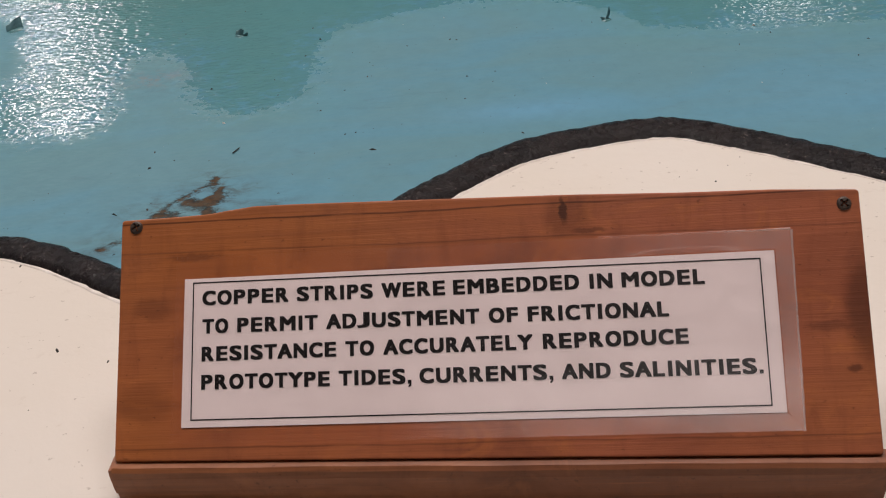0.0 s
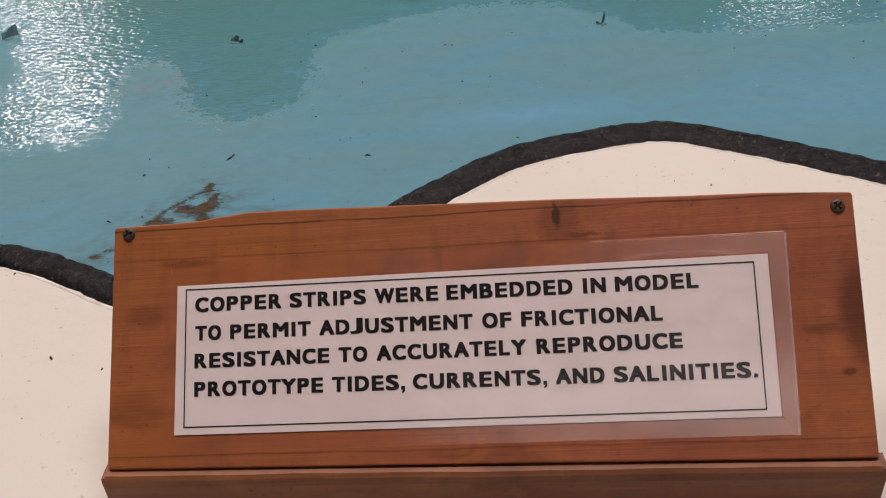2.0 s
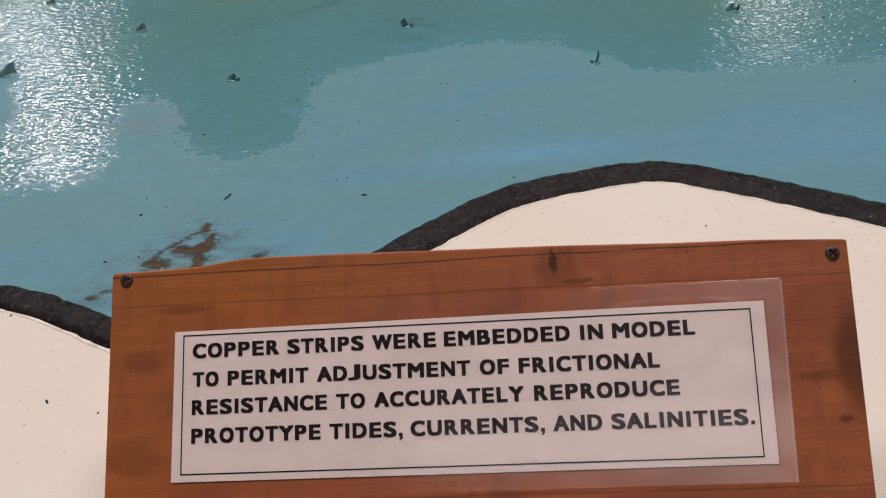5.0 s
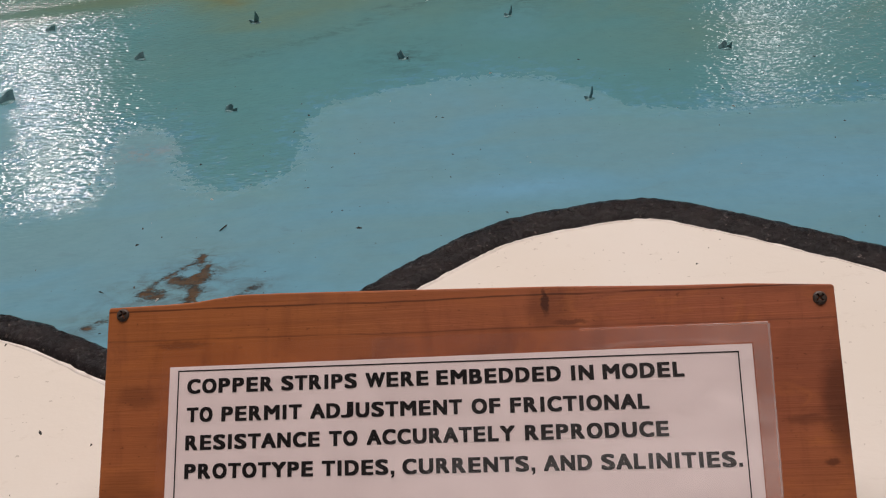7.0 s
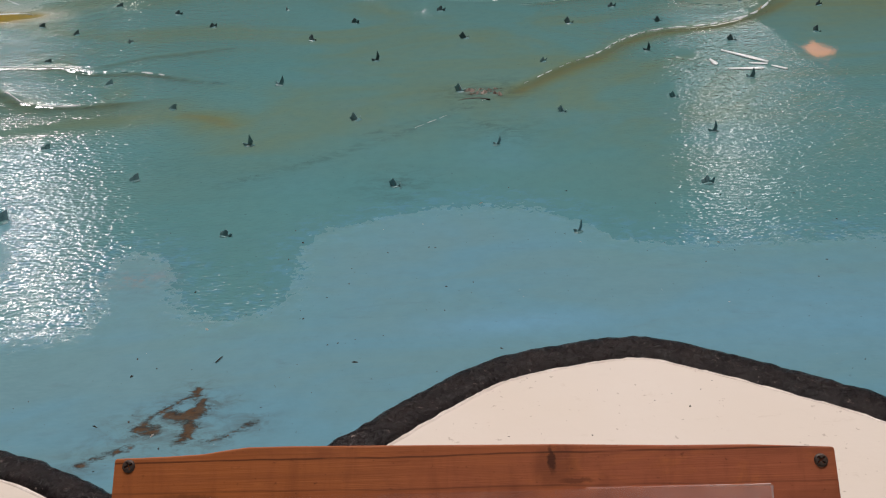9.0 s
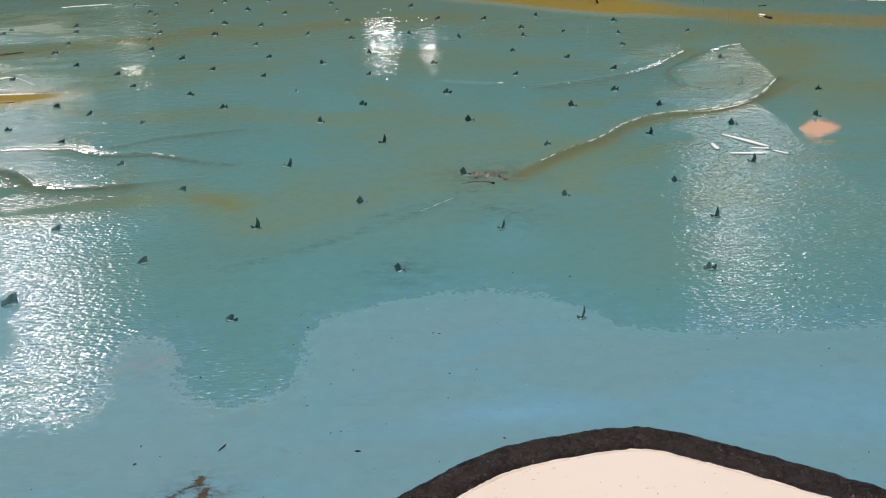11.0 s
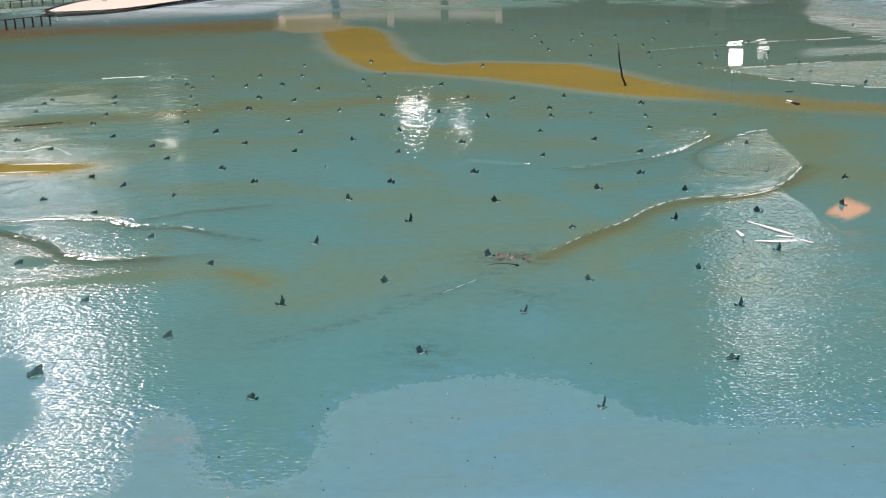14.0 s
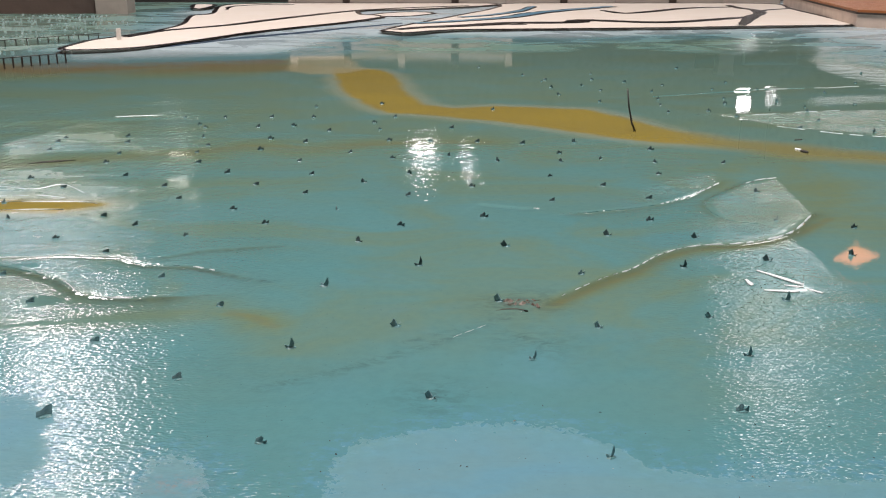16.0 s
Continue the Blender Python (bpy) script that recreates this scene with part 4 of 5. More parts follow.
# far land: slabs with contour lines
def far_land(outline, contours, rivers, z1, width=0.04):
    pts = spline(outline + outline[:1], 0.06)[:-1]
    ob = part("model_land", plate([tuple(p) for p in pts], -0.01, z1), M_LAND)
    tagged(ob, "cream-painted raised land slab with black contour lines", "land")
    part("coastline", ribbon(np.vstack([pts, pts[:1]]), [width], z1 - 0.001, 0.003, 0.002, 7), M_BLACK, ob, "black painted coastline", True)
    for k, (line, w) in enumerate(contours):
        part("contour_line", ribbon(spline(line, 0.05), [w * 0.5, w * 0.95, w * 0.9, w * 0.6], z1, 0.003, 0.003, 11 + k), M_BLACK, ob, "", True)
    for k, (line, w) in enumerate(rivers):
        part("river_bank", ribbon(spline(line, 0.05), [w * 1.5, w * 2, w * 1.6], z1, 0.002, 0.004, 31 + k), M_BLACK, ob, "black river outline", True)
        part("river", ribbon(spline(line, 0.05), [w * 0.5, w, w * 0.6], z1 + 0.003, 0.0015, 0.002, 41 + k), M_RIVER, ob, "blue painted river", True)
    return ob


far_land([(-1.67, 4.51), (-1.43, 4.61), (-1.26, 4.92), (-1.13, 5.24), (-1.07, 5.42), (-0.91, 5.73), (-0.64, 6.16), (-0.46, 6.55), (-0.40, 6.72), (-0.47, 6.9), (-0.56, 6.95), (-0.61, 7.33), (-0.51, 7.46),
          (-0.27, 7.53), (0.03, 7.74), (0.36, 8.05), (0.38, 8.34), (-0.38, 8.38), (-1.23, 8.37), (-1.73, 8.13), (-1.61, 7.07), (-1.69, 6.89), (-1.66, 6.61), (-1.57, 6.1), (-1.57, 5.77), (-1.61, 5.45), (-1.69, 5.17), (-1.75, 5.0), (-1.75, 4.6)],
         [([(-1.63, 5.17), (-1.59, 5.38), (-1.53, 5.61), (-1.28, 5.98), (-1.04, 6.56), (-0.68, 7.30), (-0.40, 7.62), (-0.10, 7.82), (0.20, 7.98)], 0.10), ([(-1.60, 7.5), (-1.64, 7.89), (-1.46, 8.13), (-1.19, 8.13)], 0.05)],
         [], 0.02)
far_land([(-1.9, 7.7), (-1.82, 7.6), (-1.80, 7.9), (-1.85, 8.2), (-2.0, 8.2)], [], [], 0.02)
far_land([(-0.55, 6.90), (-0.36, 6.84), (-0.21, 6.90), (-0.06, 7.18), (-0.18, 7.33), (-0.40, 7.22)], [], [], 0.014)
far_land([(-0.34, 5.57), (-0.24, 5.47), (-0.18, 5.46), (0.05, 5.65), (0.37, 5.69), (0.85, 5.74), (1.35, 5.81), (1.73, 5.89), (2.26, 5.98), (2.42, 6.0), (2.50, 6.3), (2.61, 7.60), (2.70, 8.2), (2.38, 8.36), (1.50, 8.37), (0.56, 8.34),
          (0.44, 7.9), (0.32, 7.46), (0.15, 7.0), (-0.01, 6.56), (-0.27, 5.85)],
         [([(-0.27, 5.65), (-0.17, 5.77), (-0.08, 5.85), (0.15, 5.98), (0.40, 6.16), (0.78, 6.21), (0.88, 6.40), (1.11, 6.30), (1.30, 6.21), (1.52, 6.30), (1.99, 6.67)], 0.19),
          ([(1.75, 5.94), (1.89, 6.30), (2.07, 6.78), (2.21, 7.07), (2.29, 7.46), (2.25, 7.67), (2.26, 8.05)], 0.11), ([(2.25, 7.26), (2.39, 7.46), (2.58, 7.60)], 0.06),
          ([(1.16, 7.39), (1.21, 7.20), (1.28, 7.07), (1.48, 7.26), (1.76, 7.60), (1.96, 7.74), (2.20, 7.82)], 0.12), ([(-0.2, 5.75), (0.05, 5.84), (0.3, 5.98), (0.5, 6.02)], 0.04)],
         [([(-0.18, 6.12), (0.06, 6.30), (0.43, 6.67), (0.71, 7.20), (1.30, 7.89)], 0.10), ([(0.10, 6.66), (0.29, 6.85), (0.55, 7.33), (0.7, 7.9)], 0.06)], 0.02)
shore_line = part("contour_line", ribbon(spline([(-1.44, 4.64), (-1.25, 4.87), (-1.10, 5.12), (-0.95, 5.36), (-0.78, 5.58), (-0.58, 5.83), (-0.38, 6.07), (-0.25, 6.22)], 0.05), [0.02, 0.05, 0.06, 0.06, 0.03, 0.01], ground, 0.004, 0.003, 17), M_NAVY, GROUND,
                  "dark blue line painted along the bank", True)
pole = bmesh.new()
box(pole, (-1.632, 5.03, 0.019), (-1.612, 5.05, 0.075), 0.003)
tagged(part("marker_post", pole, M_TRIM), "small pale marker post on the model land", "post")


def post_row(base, step, count, height, thick, label):
    """A row of little posts with a rail along the back of the basin."""
    ob = tagged(empty("post_rail", pose(*base, 0)), label, "bridge")
    slope = math.atan2(step[1], step[0])
    for k in range(count):
        x, y = step[0] * k, step[1] * k
        part("pile", boxed((x - thick, y - thick, -0.012), (x + thick, y + thick, height), 0.0008), M_DARK, ob)
    bm = boxed((-0.015, -thick * 1.2, height), (math.hypot(*step) * count, thick * 1.2, height + 0.003), 0.0008)
    bm.transform(pose(0, 0, 0, 0, 0, math.degrees(slope)))
    part("top_rail", bm, M_DARK, ob)


# solid posts in place of a railing mirrored in the wet floor
post_row((-1.571, 4.165), (-0.0245, -0.0285), 22, 0.040, 0.0028, "row of dark posts standing in for a railing's reflection at the edge of the basin")
post_row((-1.80, 5.26), (-0.036, -0.043), 16, 0.030, 0.0022, "low row of dark posts with a rail behind a land spit")


# ---- the sign ----
SIGN = pose(-0.12255, 0.37914, 0.08573, 90 - 46.915, -2.035, -4.937)


def rounded_outline(corners, radius, steps=5):
    out = []
    n = len(corners)
    for i in range(n):
        p, a, b = Vector(corners[i]), Vector(corners[i - 1]), Vector(corners[(i + 1) % n])
        r = min(radius, (a - p).length / 2.1, (b - p).length / 2.1)
        u, w = p + (a - p).normalized() * r, p + (b - p).normalized() * r
        for k in range(steps + 1):
            t = k / steps
            out.append(tuple((1 - t) ** 2 * u + 2 * t * (1 - t) * p + t * t * w))
    return out


def slab(outline, z0, z1, bevel):
    bm = bmesh.new()
    low = bm.faces.new([bm.verts.new((x, y, z0)) for x, y in outline])
    top = bmesh.ops.extrude_face_region(bm, geom=[low])
    bmesh.ops.translate(bm, verts=[v for v in top["geom"] if isinstance(v, bmesh.types.BMVert)], vec=(0, 0, z1 - z0))
    bmesh.ops.recalc_face_normals(bm, faces=bm.faces)
    rim = [e for e in bm.edges if abs(e.verts[0].co.z - e.verts[1].co.z) < 1e-6 and e.verts[0].co.z > (z0 + z1) / 2]
    if bevel:
        bmesh.ops.bevel(bm, geom=rim, offset=bevel, segments=3, affect="EDGES", profile=0.6)
    return bm


sign = tagged(empty("sign_board", SIGN), "reddish-brown stained wooden sign board tilted up on the model", "sign")
edge = [(-0.0335, -0.0862), (0.1, -0.0885), (0.3176, -0.0926), (0.3192, 0.0265), (0.28, 0.0288), (0.24, 0.0297), (0.186, 0.0318), (0.10, 0.0338), (0.055, 0.0348),
        (0.034, 0.0349), (0.022, 0.0336), (0.012, 0.0322), (-0.005, 0.0316), (-0.0332, 0.0312)]
part("panel", slab(rounded_outline(edge, 0.0018), -0.016, 0.0, 0.0012), M_BOARD, sign)
# ledge under the panel: a square bar, level across
to_sign = SIGN.inverted()


def ledge():
    bm = bmesh.new()
    l, r = SIGN @ Vector((-0.0372, -0.0856, 0)), SIGN @ Vector((0.3215, -0.0924, 0))
    along = (r - l).normalized()
    front = Vector((along.y, -along.x, 0)).normalized()
    rows = []
    for k in range(25):
        p = l.lerp(r, k / 24)
        sag = 0.0002 * math.sin(k * 1.7) + 0.0002 * math.sin(k * 0.6)
        prof = ((-0.010, -0.0016), (0.0030 + sag, -0.0018), (0.0048 + sag, -0.0034), (0.0056, -0.007), (0.0056, -0.018), (0.005, None), (-0.010, None))
        rows.append([bm.verts.new(to_sign @ Vector((p.x + front.x * a, p.y + front.y * a, 0.0024 if b is None else p.z + b))) for a, b in prof])
    for a, b in zip(rows, rows[1:]):
        for k in range(7):
            bm.faces.new((a[k], a[(k + 1) % 7], b[(k + 1) % 7], b[k]))
    bm.faces.new(rows[0])
    bm.faces.new(rows[-1][::-1])
    bmesh.ops.recalc_face_normals(bm, faces=bm.faces)
    ends = [e for e in bm.edges if len({f for f in e.link_faces if len(f.verts) == 7}) == 1]
    bmesh.ops.bevel(bm, geom=ends, offset=0.0030, segments=4, affect="EDGES")
    return bm


part("ledge", ledge(), M_LEDGE, sign, "darker wooden ledge bar", False)


def screw(u, w, turn):
    """A countersunk cross-head screw."""
    bm = bmesh.new()
    rings = ((0.0002, 0.0011), (0.0011, 0.0011), (0.0016, 0.0011), (0.0024, 0.0010), (0.0029, 0.0007), (0.0033, 0.0001), (0.0034, -0.0008))
    n = 24
    prev = None
    for r, z in rings:
        ring = []
        for k in range(n):
            a = 2 * math.pi * k / n
            cross = max(0, 1 - 2.2 * abs(math.sin(2 * (a - turn)))) if r < 0.0020 else 0
            ring.append(bm.verts.new((u + r * math.cos(a), w + r * math.sin(a), z - (0.0014 if cross > 0 or r < 0.0003 else 0))))
        if prev:
            for k in range(n):
                bm.faces.new((prev[k], prev[(k + 1) % n], ring[(k + 1) % n], ring[k]))
        else:
            bm.faces.new(ring)
        prev = ring
    bmesh.ops.recalc_face_normals(bm, faces=bm.faces)
    return bm


part("screw", screw(-0.0256, 0.0272, 0.3), M_SCREW, sign, "dark steel cross-head screw")
part("screw", screw(0.3120, 0.0201, 0.6), M_SCREW, sign, "dark steel cross-head screw")
for u in (0.02, 0.265):
    p = SIGN @ Vector((u, 0.012, -0.0175))
    bm = boxed((p.x - 0.015, p.y + 0.002, 0.0026), (p.x + 0.015, p.y + 0.022, p.z - 0.012), 0.001)
    bm.transform(to_sign)
    part("prop", bm, M_PROP, sign, "raw wooden prop block")

notice = tagged(empty("paper_notice", SIGN @ pose(0, 0, 0.0004)), "white printed paper notice in clear film on the sign board", "notice")


def sheet(corners, z, nx=40, ny=14, warp=None):
    bm = bmesh.new()
    tl, tr, br, bl = [Vector(c) for c in corners]
    rows = []
    for j in range(ny + 1):
        row = []
        for i in range(nx + 1):
            s, t = i / nx, j / ny
            p = tl.lerp(tr, s).lerp(bl.lerp(br, s), t)
            row.append(bm.verts.new((p.x, p.y, z + (warp(p.x, p.y) if warp else 0))))
        rows.append(row)
    for a, b in zip(rows, rows[1:]):
        for i in range(nx):
            bm.faces.new((a[i], b[i], b[i + 1], a[i + 1]))
    return bm


part("sheet", sheet([(0, 0), (0.279, 0), (0.2782, -0.0732), (-0.0006, -0.0713)], 0), M_PAPER, notice, "white paper sheet")


def frame_line(corners, width):
    bm = bmesh.new()
    c = [Vector((*p, 0.00012)) for p in corners]
    mid = sum(c, Vector()) / 4
    inner = []
    for p in c:
        q = p.copy()
        q.x += width if p.x < mid.x else -width
        q.y += width if p.y < mid.y else -width
        inner.append(q)
    o, n = [bm.verts.new(p) for p in c], [bm.verts.new(p) for p in inner]
    for i in range(4):
        j = (i + 1) % 4
        bm.faces.new((o[i], n[i], n[j], o[j]))
    bmesh.ops.recalc_face_normals(bm, faces=bm.faces)
    return bm


part("border_line", frame_line([(0.0042, -0.0018), (0.2727, -0.0032), (0.2722, -0.0701), (0.0039, -0.0681)], 0.0006), M_INK, notice, "thin black printed border")


ADVANCE = {"A": 778, "B": 778, "C": 778, "D": 833, "E": 722, "F": 667, "I": 389, "J": 667, "L": 667, "M": 944, "N": 833, "O": 833, "P": 722,
           "R": 778, "S": 722, "T": 722, "U": 833, "W": 1000, "Y": 778, ",": 333, ".": 333}
BEARING = {"A": 3, "W": 5, "Y": 3, "T": 25, "O": 40, "C": 40, "S": 35, "J": 50, "I": 68, ",": 70, ".": 70}
GLYPHS = {}


def glyph(letter):
    """Corner places and faces of a letter of the built-in font, one em high."""
    if letter not in GLYPHS:
        curve = bpy.data.curves.new("glyph", "FONT")
        curve.body, curve.size, curve.resolution_u = letter, 1.0, 4
        ob = bpy.data.objects.new("glyph", curve)
        scene.collection.objects.link(ob)
        data = bpy.data.meshes.new_from_object(ob.evaluated_get(bpy.context.evaluated_depsgraph_get()))
        scene.collection.objects.unlink(ob)
        bpy.data.objects.remove(ob)
        co = np.array([v.co[:2] for v in data.vertices])
        if letter == "J":
            co[:, 1] = (co[:, 1] - co[:, 1].min()) / np.ptp(co[:, 1]) * 0.73
        GLYPHS[letter] = (co, [tuple(p.vertices) for p in data.polygons])
        bpy.data.meshes.remove(data)
    return GLYPHS[letter]


def lettering(text, u0, u1, base0, base1, cap):
    """A printed word in heavy capitals: each letter thickened, and the word fitted to its width."""
    verts, faces = [], []
    total = sum(ADVANCE[c] for c in text) - BEARING.get(text[0], 73) - BEARING.get(text[-1], 50)
    k, pen = (u1 - u0) / total, -BEARING.get(text[0], 73)
    bold_x, bold_y = 0.070 * cap, 0.040 * cap
    caps = glyph("E")[0][:, 1].max()
    for c in text:
        co, polys = glyph(c)
        b = BEARING.get(c, 62)
        x0, x1 = u0 + (pen + b) * k + bold_x, u0 + (pen + ADVANCE[c] - b) * k - bold_x
        if c == "J":
            x0 -= 75 * k
        if c == "I":
            mid = u0 + (pen + 194) * k
            x0, x1 = mid - 0.07 * cap, mid + 0.07 * cap
        if c in ",.":
            left, n, dy = u0 + (pen + 70) * k, len(verts), base0 + (base1 - base0) / (u1 - u0) * (pen * k)
            side = 0.25 * cap
            verts += [(left, dy, 0.00013), (left + side, dy, 0.00013), (left + side, dy + side, 0.00013), (left, dy + side, 0.00013)]
            faces.append((n, n + 1, n + 2, n + 3))
            if c == ",":
                verts += [(left + side, dy, 0.00013), (left + side * 0.95, dy - side * 0.45, 0.00013), (left + side * 0.3, dy - side * 0.95, 0.00013), (left + side * 0.1, dy - side * 0.65, 0.00013), (left + side * 0.5, dy, 0.00013)]
                faces.append((n + 4, n + 8, n + 7, n + 6, n + 5))
            pen += ADVANCE[c]
            continue
        lo, hi = co[:, 0].min(), co[:, 0].max()
        slope = (base1 - base0) / (u1 - u0)
        for i, (ox, oy) in enumerate([(a, d) for a in (-1, -0.4, 0.4, 1) for d in (-1, 0, 1)]):
            n = len(verts)
            for x, y in co:
                px = x0 + (x1 - x0) * (x - lo) / (hi - lo) + ox * bold_x
                py = bold_y + y / caps * (cap - 2 * bold_y) + oy * bold_y
                verts.append((px, base0 + slope * (px - u0) + py, 0.00012 + i * 0.000003))
            faces += [tuple(n + j for j in f) for f in polys]
        pen += ADVANCE[c]
    data = bpy.data.meshes.new("printed_word")
    data.from_pydata(verts, [], faces)
    data.materials.append(M_INK)
    word = new("printed_word", data)
    word.parent = notice
    return word


LINES = ((-0.0132, -0.0141, (("COPPER", 0.009, 0.0519), ("STRIPS", 0.0558, 0.0929), ("WERE", 0.097, 0.1275), ("EMBEDDED", 0.1313, 0.1902), ("IN", 0.1946, 0.2055), ("MODEL", 0.2096, 0.2472))),
         (-0.0269, -0.0284, (("TO", 0.0092, 0.0221), ("PERMIT", 0.0266, 0.066), ("ADJUSTMENT", 0.0701, 0.1431), ("OF", 0.1475, 0.1612), ("FRICTIONAL", 0.1657, 0.2301))),
         (-0.0402, -0.0411, (("RESISTANCE", 0.0091, 0.0749), ("TO", 0.0792, 0.093), ("ACCURATELY", 0.0973, 0.1674), ("REPRODUCE", 0.1721, 0.238))),
         (-0.0536, -0.0556, (("PROTOTYPE", 0.0091, 0.0717), ("TIDES,", 0.0758, 0.1104), ("CURRENTS,", 0.1141, 0.1761), ("AND", 0.1799, 0.2022), ("SALINITIES.", 0.2062, 0.2697))))
for base0, base1, words in LINES:
    for text, u0, u1 in words:
        lettering(text, u0, u1, base0 + (base1 - base0) * u0 / 0.26, base0 + (base1 - base0) * u1 / 0.26, 0.0070)


def bubble(x, y):
    return 0.0011 * math.exp(-(((x - 0.24) / 0.024) ** 2 + ((y - 0.0037) / 0.0028) ** 2)) + 0.00025 * math.exp(-(((x - 0.265) / 0.02) ** 2 + ((y + 0.015) / 0.012) ** 2))


fl = part("film", sheet([(-0.004, 0.0110), (0.2878, 0.0095), (0.2853, -0.0815), (-0.006, -0.079)], 0.0003, 90, 40, bubble), M_FILM, notice, "clear glossy plastic film", True)
fl.visible_shadow = False
for corners in (((0.2795, 0.0004), (0.2876, 0.0004), (0.2854, -0.0810), (0.2786, -0.0730)), ((0.10, 0.0098), (0.2876, 0.0094), (0.2876, 0.0006), (0.10, 0.0004)), ((0.16, -0.0731), (0.2784, -0.0735), (0.2852, -0.0812), (0.16, -0.0804))):
    rim = part("film_margin", sheet(corners, 0.0006, 24, 12), M_FILM_MARGIN, notice, "hazy sealed margin of the film")
    rim.visible_shadow = False
for k, (a, b) in enumerate((((0.20, 0.0100), (0.2870, 0.0095)), ((0.2876, 0.0090), (0.2853, -0.0815)))):
    seam = np.linspace(a, b, 60)
    rim = part("film_edge", ribbon(seam, [0.0013, 0.0009, 0.0012, 0.0010], 0.0009, 0.0003, 0.00006, 80 + k, 3), M_FILM_EDGE, notice, "whitish sealed edge of the film")
    rim.visible_shadow = False


# ---- copper strips ----
def blade(bm, w, h, t, lean, peak, sharp, shift, curl=0.0):
    """One thin bent leaf of copper: its top edge falls away from a peak."""
    cols, rows = 8, 4
    sides = []
    for sgn in (1, -1):
        grid = []
        for j in range(rows + 1):
            v = j / rows
            row = []
            for i in range(cols + 1):
                u = i / cols - 0.5
                top = h * max(0.12, 1 - sharp * abs(u - peak) * 2 + 0.05 * math.sin(9 * u + 40 * w))
                row.append(bm.verts.new((shift + u * w + lean[0] * h * v * v, sgn * t / 2 + lean[1] * h * v * v * 0.5 + (0.008 + curl) * u * u, -0.002 + (top + 0.002) * v)))
            grid.append(row)
        for a, b in zip(grid, grid[1:]):
            for i in range(cols):
                f = (a[i], a[i + 1], b[i + 1], b[i])
                bm.faces.new(f if sgn < 0 else f[::-1])
        sides.append(grid[0] + [r[-1] for r in grid[1:]] + grid[-1][-2::-1] + [r[0] for r in grid[-2:0:-1]])
    a, b = sides
    for i in range(len(a)):
        j = (i + 1) % len(a)
        bm.faces.new((a[i], a[j], b[j], b[i]))


def strip_mesh(kind):
    """A short upright copper strip, bent or torn at the top, set in a small collar of mortar."""
    bm = bmesh.new()
    for args in (((0.018, 0.0125, 0.0009, (0.15, 0.25), 0.4, 0.25, 0),),
                 ((0.011, 0.020, 0.0009, (0.10, -0.15), 0.15, 0.8, 0.0), (0.011, 0.0065, 0.0009, (-0.3, 0.6), -0.3, 0.4, -0.002)),
                 ((0.014, 0.017, 0.0010, (-0.1, 0.4), -0.1, 0.7, 0.0, 0.02), (0.006, 0.006, 0.0010, (0.3, -0.8), 0.3, 0.4, 0.005)),
                 ((0.013, 0.0125, 0.0009, (0.05, 0.3), 0.2, 0.35, -0.0025), (0.008, 0.0085, 0.0009, (0.25, -0.2), 0.3, 0.3, 0.0065)))[kind]:
        blade(bm, *args)
    bmesh.ops.recalc_face_normals(bm, faces=bm.faces)
    return bm


def collar_mesh():
    bm = bmesh.new()
    n = 14
    rings = []
    for r, z in ((1.0, -0.001), (0.75, 0.0008), (0.4, 0.0016)):
        rings.append([bm.verts.new((0.010 * r * math.cos(2 * math.pi * k / n) * (1 + 0.2 * math.sin(k * 2.3)), 0.006 * r * math.sin(2 * math.pi * k / n), z)) for k in range(n)])
    for a, b in zip(rings, rings[1:]):
        for k in range(n):
            bm.faces.new((a[k], a[(k + 1) % n], b[(k + 1) % n], b[k]))
    bm.faces.new(rings[-1])
    bmesh.ops.recalc_face_normals(bm, faces=bm.faces)
    return bm


NEAR = ((0.16, 0.835), (-0.179, 0.863), (-0.411, 0.92), (0.312, 0.931), (-0.013, 0.962), (-0.298, 1.011), (0.106, 1.067), (0.362, 1.077), (-0.184, 1.101), (-0.427, 1.121),
        (0.198, 1.167), (-0.058, 1.172), (0.349, 1.203), (-0.301, 1.245), (-0.563, 1.263), (0.077, 1.263), (0.47, 1.268), (-0.169, 1.327), (-0.412, 1.368), (0.205, 1.381),
        (0.364, 1.416), (-0.036, 1.422), (0.502, 1.447), (-0.535, 1.492), (0.103, 1.523), (-0.138, 1.549), (-0.644, 1.572), (0.422, 1.572), (-0.43, 1.586), (0.277, 1.586),
        (0.709, 1.635), (-0.074, 1.646), (-0.534, 1.65), (-0.311, 1.661), (0.366, 1.683), (0.59, 1.683), (0.643, 1.477), (-0.778, 1.699), (0.073, 1.706), (-0.61, 1.71), (-0.387, 1.759))
MIDDLE = ((-0.195, 1.759), (-0.83, 1.81), (0.208, 1.823), (0.396, 1.841), (-0.067, 1.864), (-0.27, 1.882), (0.62, 1.896), (-0.763, 1.93), (-0.562, 1.94), (0.058, 1.94),
          (0.325, 1.95), (-0.381, 1.955), (-0.162, 1.976), (-0.861, 2.012), (-0.67, 2.034), (0.226, 2.034), (-0.279, 2.05), (0.459, 2.056), (-0.46, 2.061), (-0.073, 2.061),
          (-0.547, 2.166), (0.629, 2.172), (0.477, 2.178), (-0.324, 2.184), (0.267, 2.184), (0.122, 2.191), (-0.115, 2.216), (0.361, 2.216), (0.016, 2.242), (-0.756, 2.268),
          (0.272, 2.275), (-0.217, 2.281), (0.495, 2.322), (-0.571, 2.365), (0.195, 2.394), (-0.34, 2.409), (0.085, 2.416), (0.327, 2.416), (-0.031, 2.424))
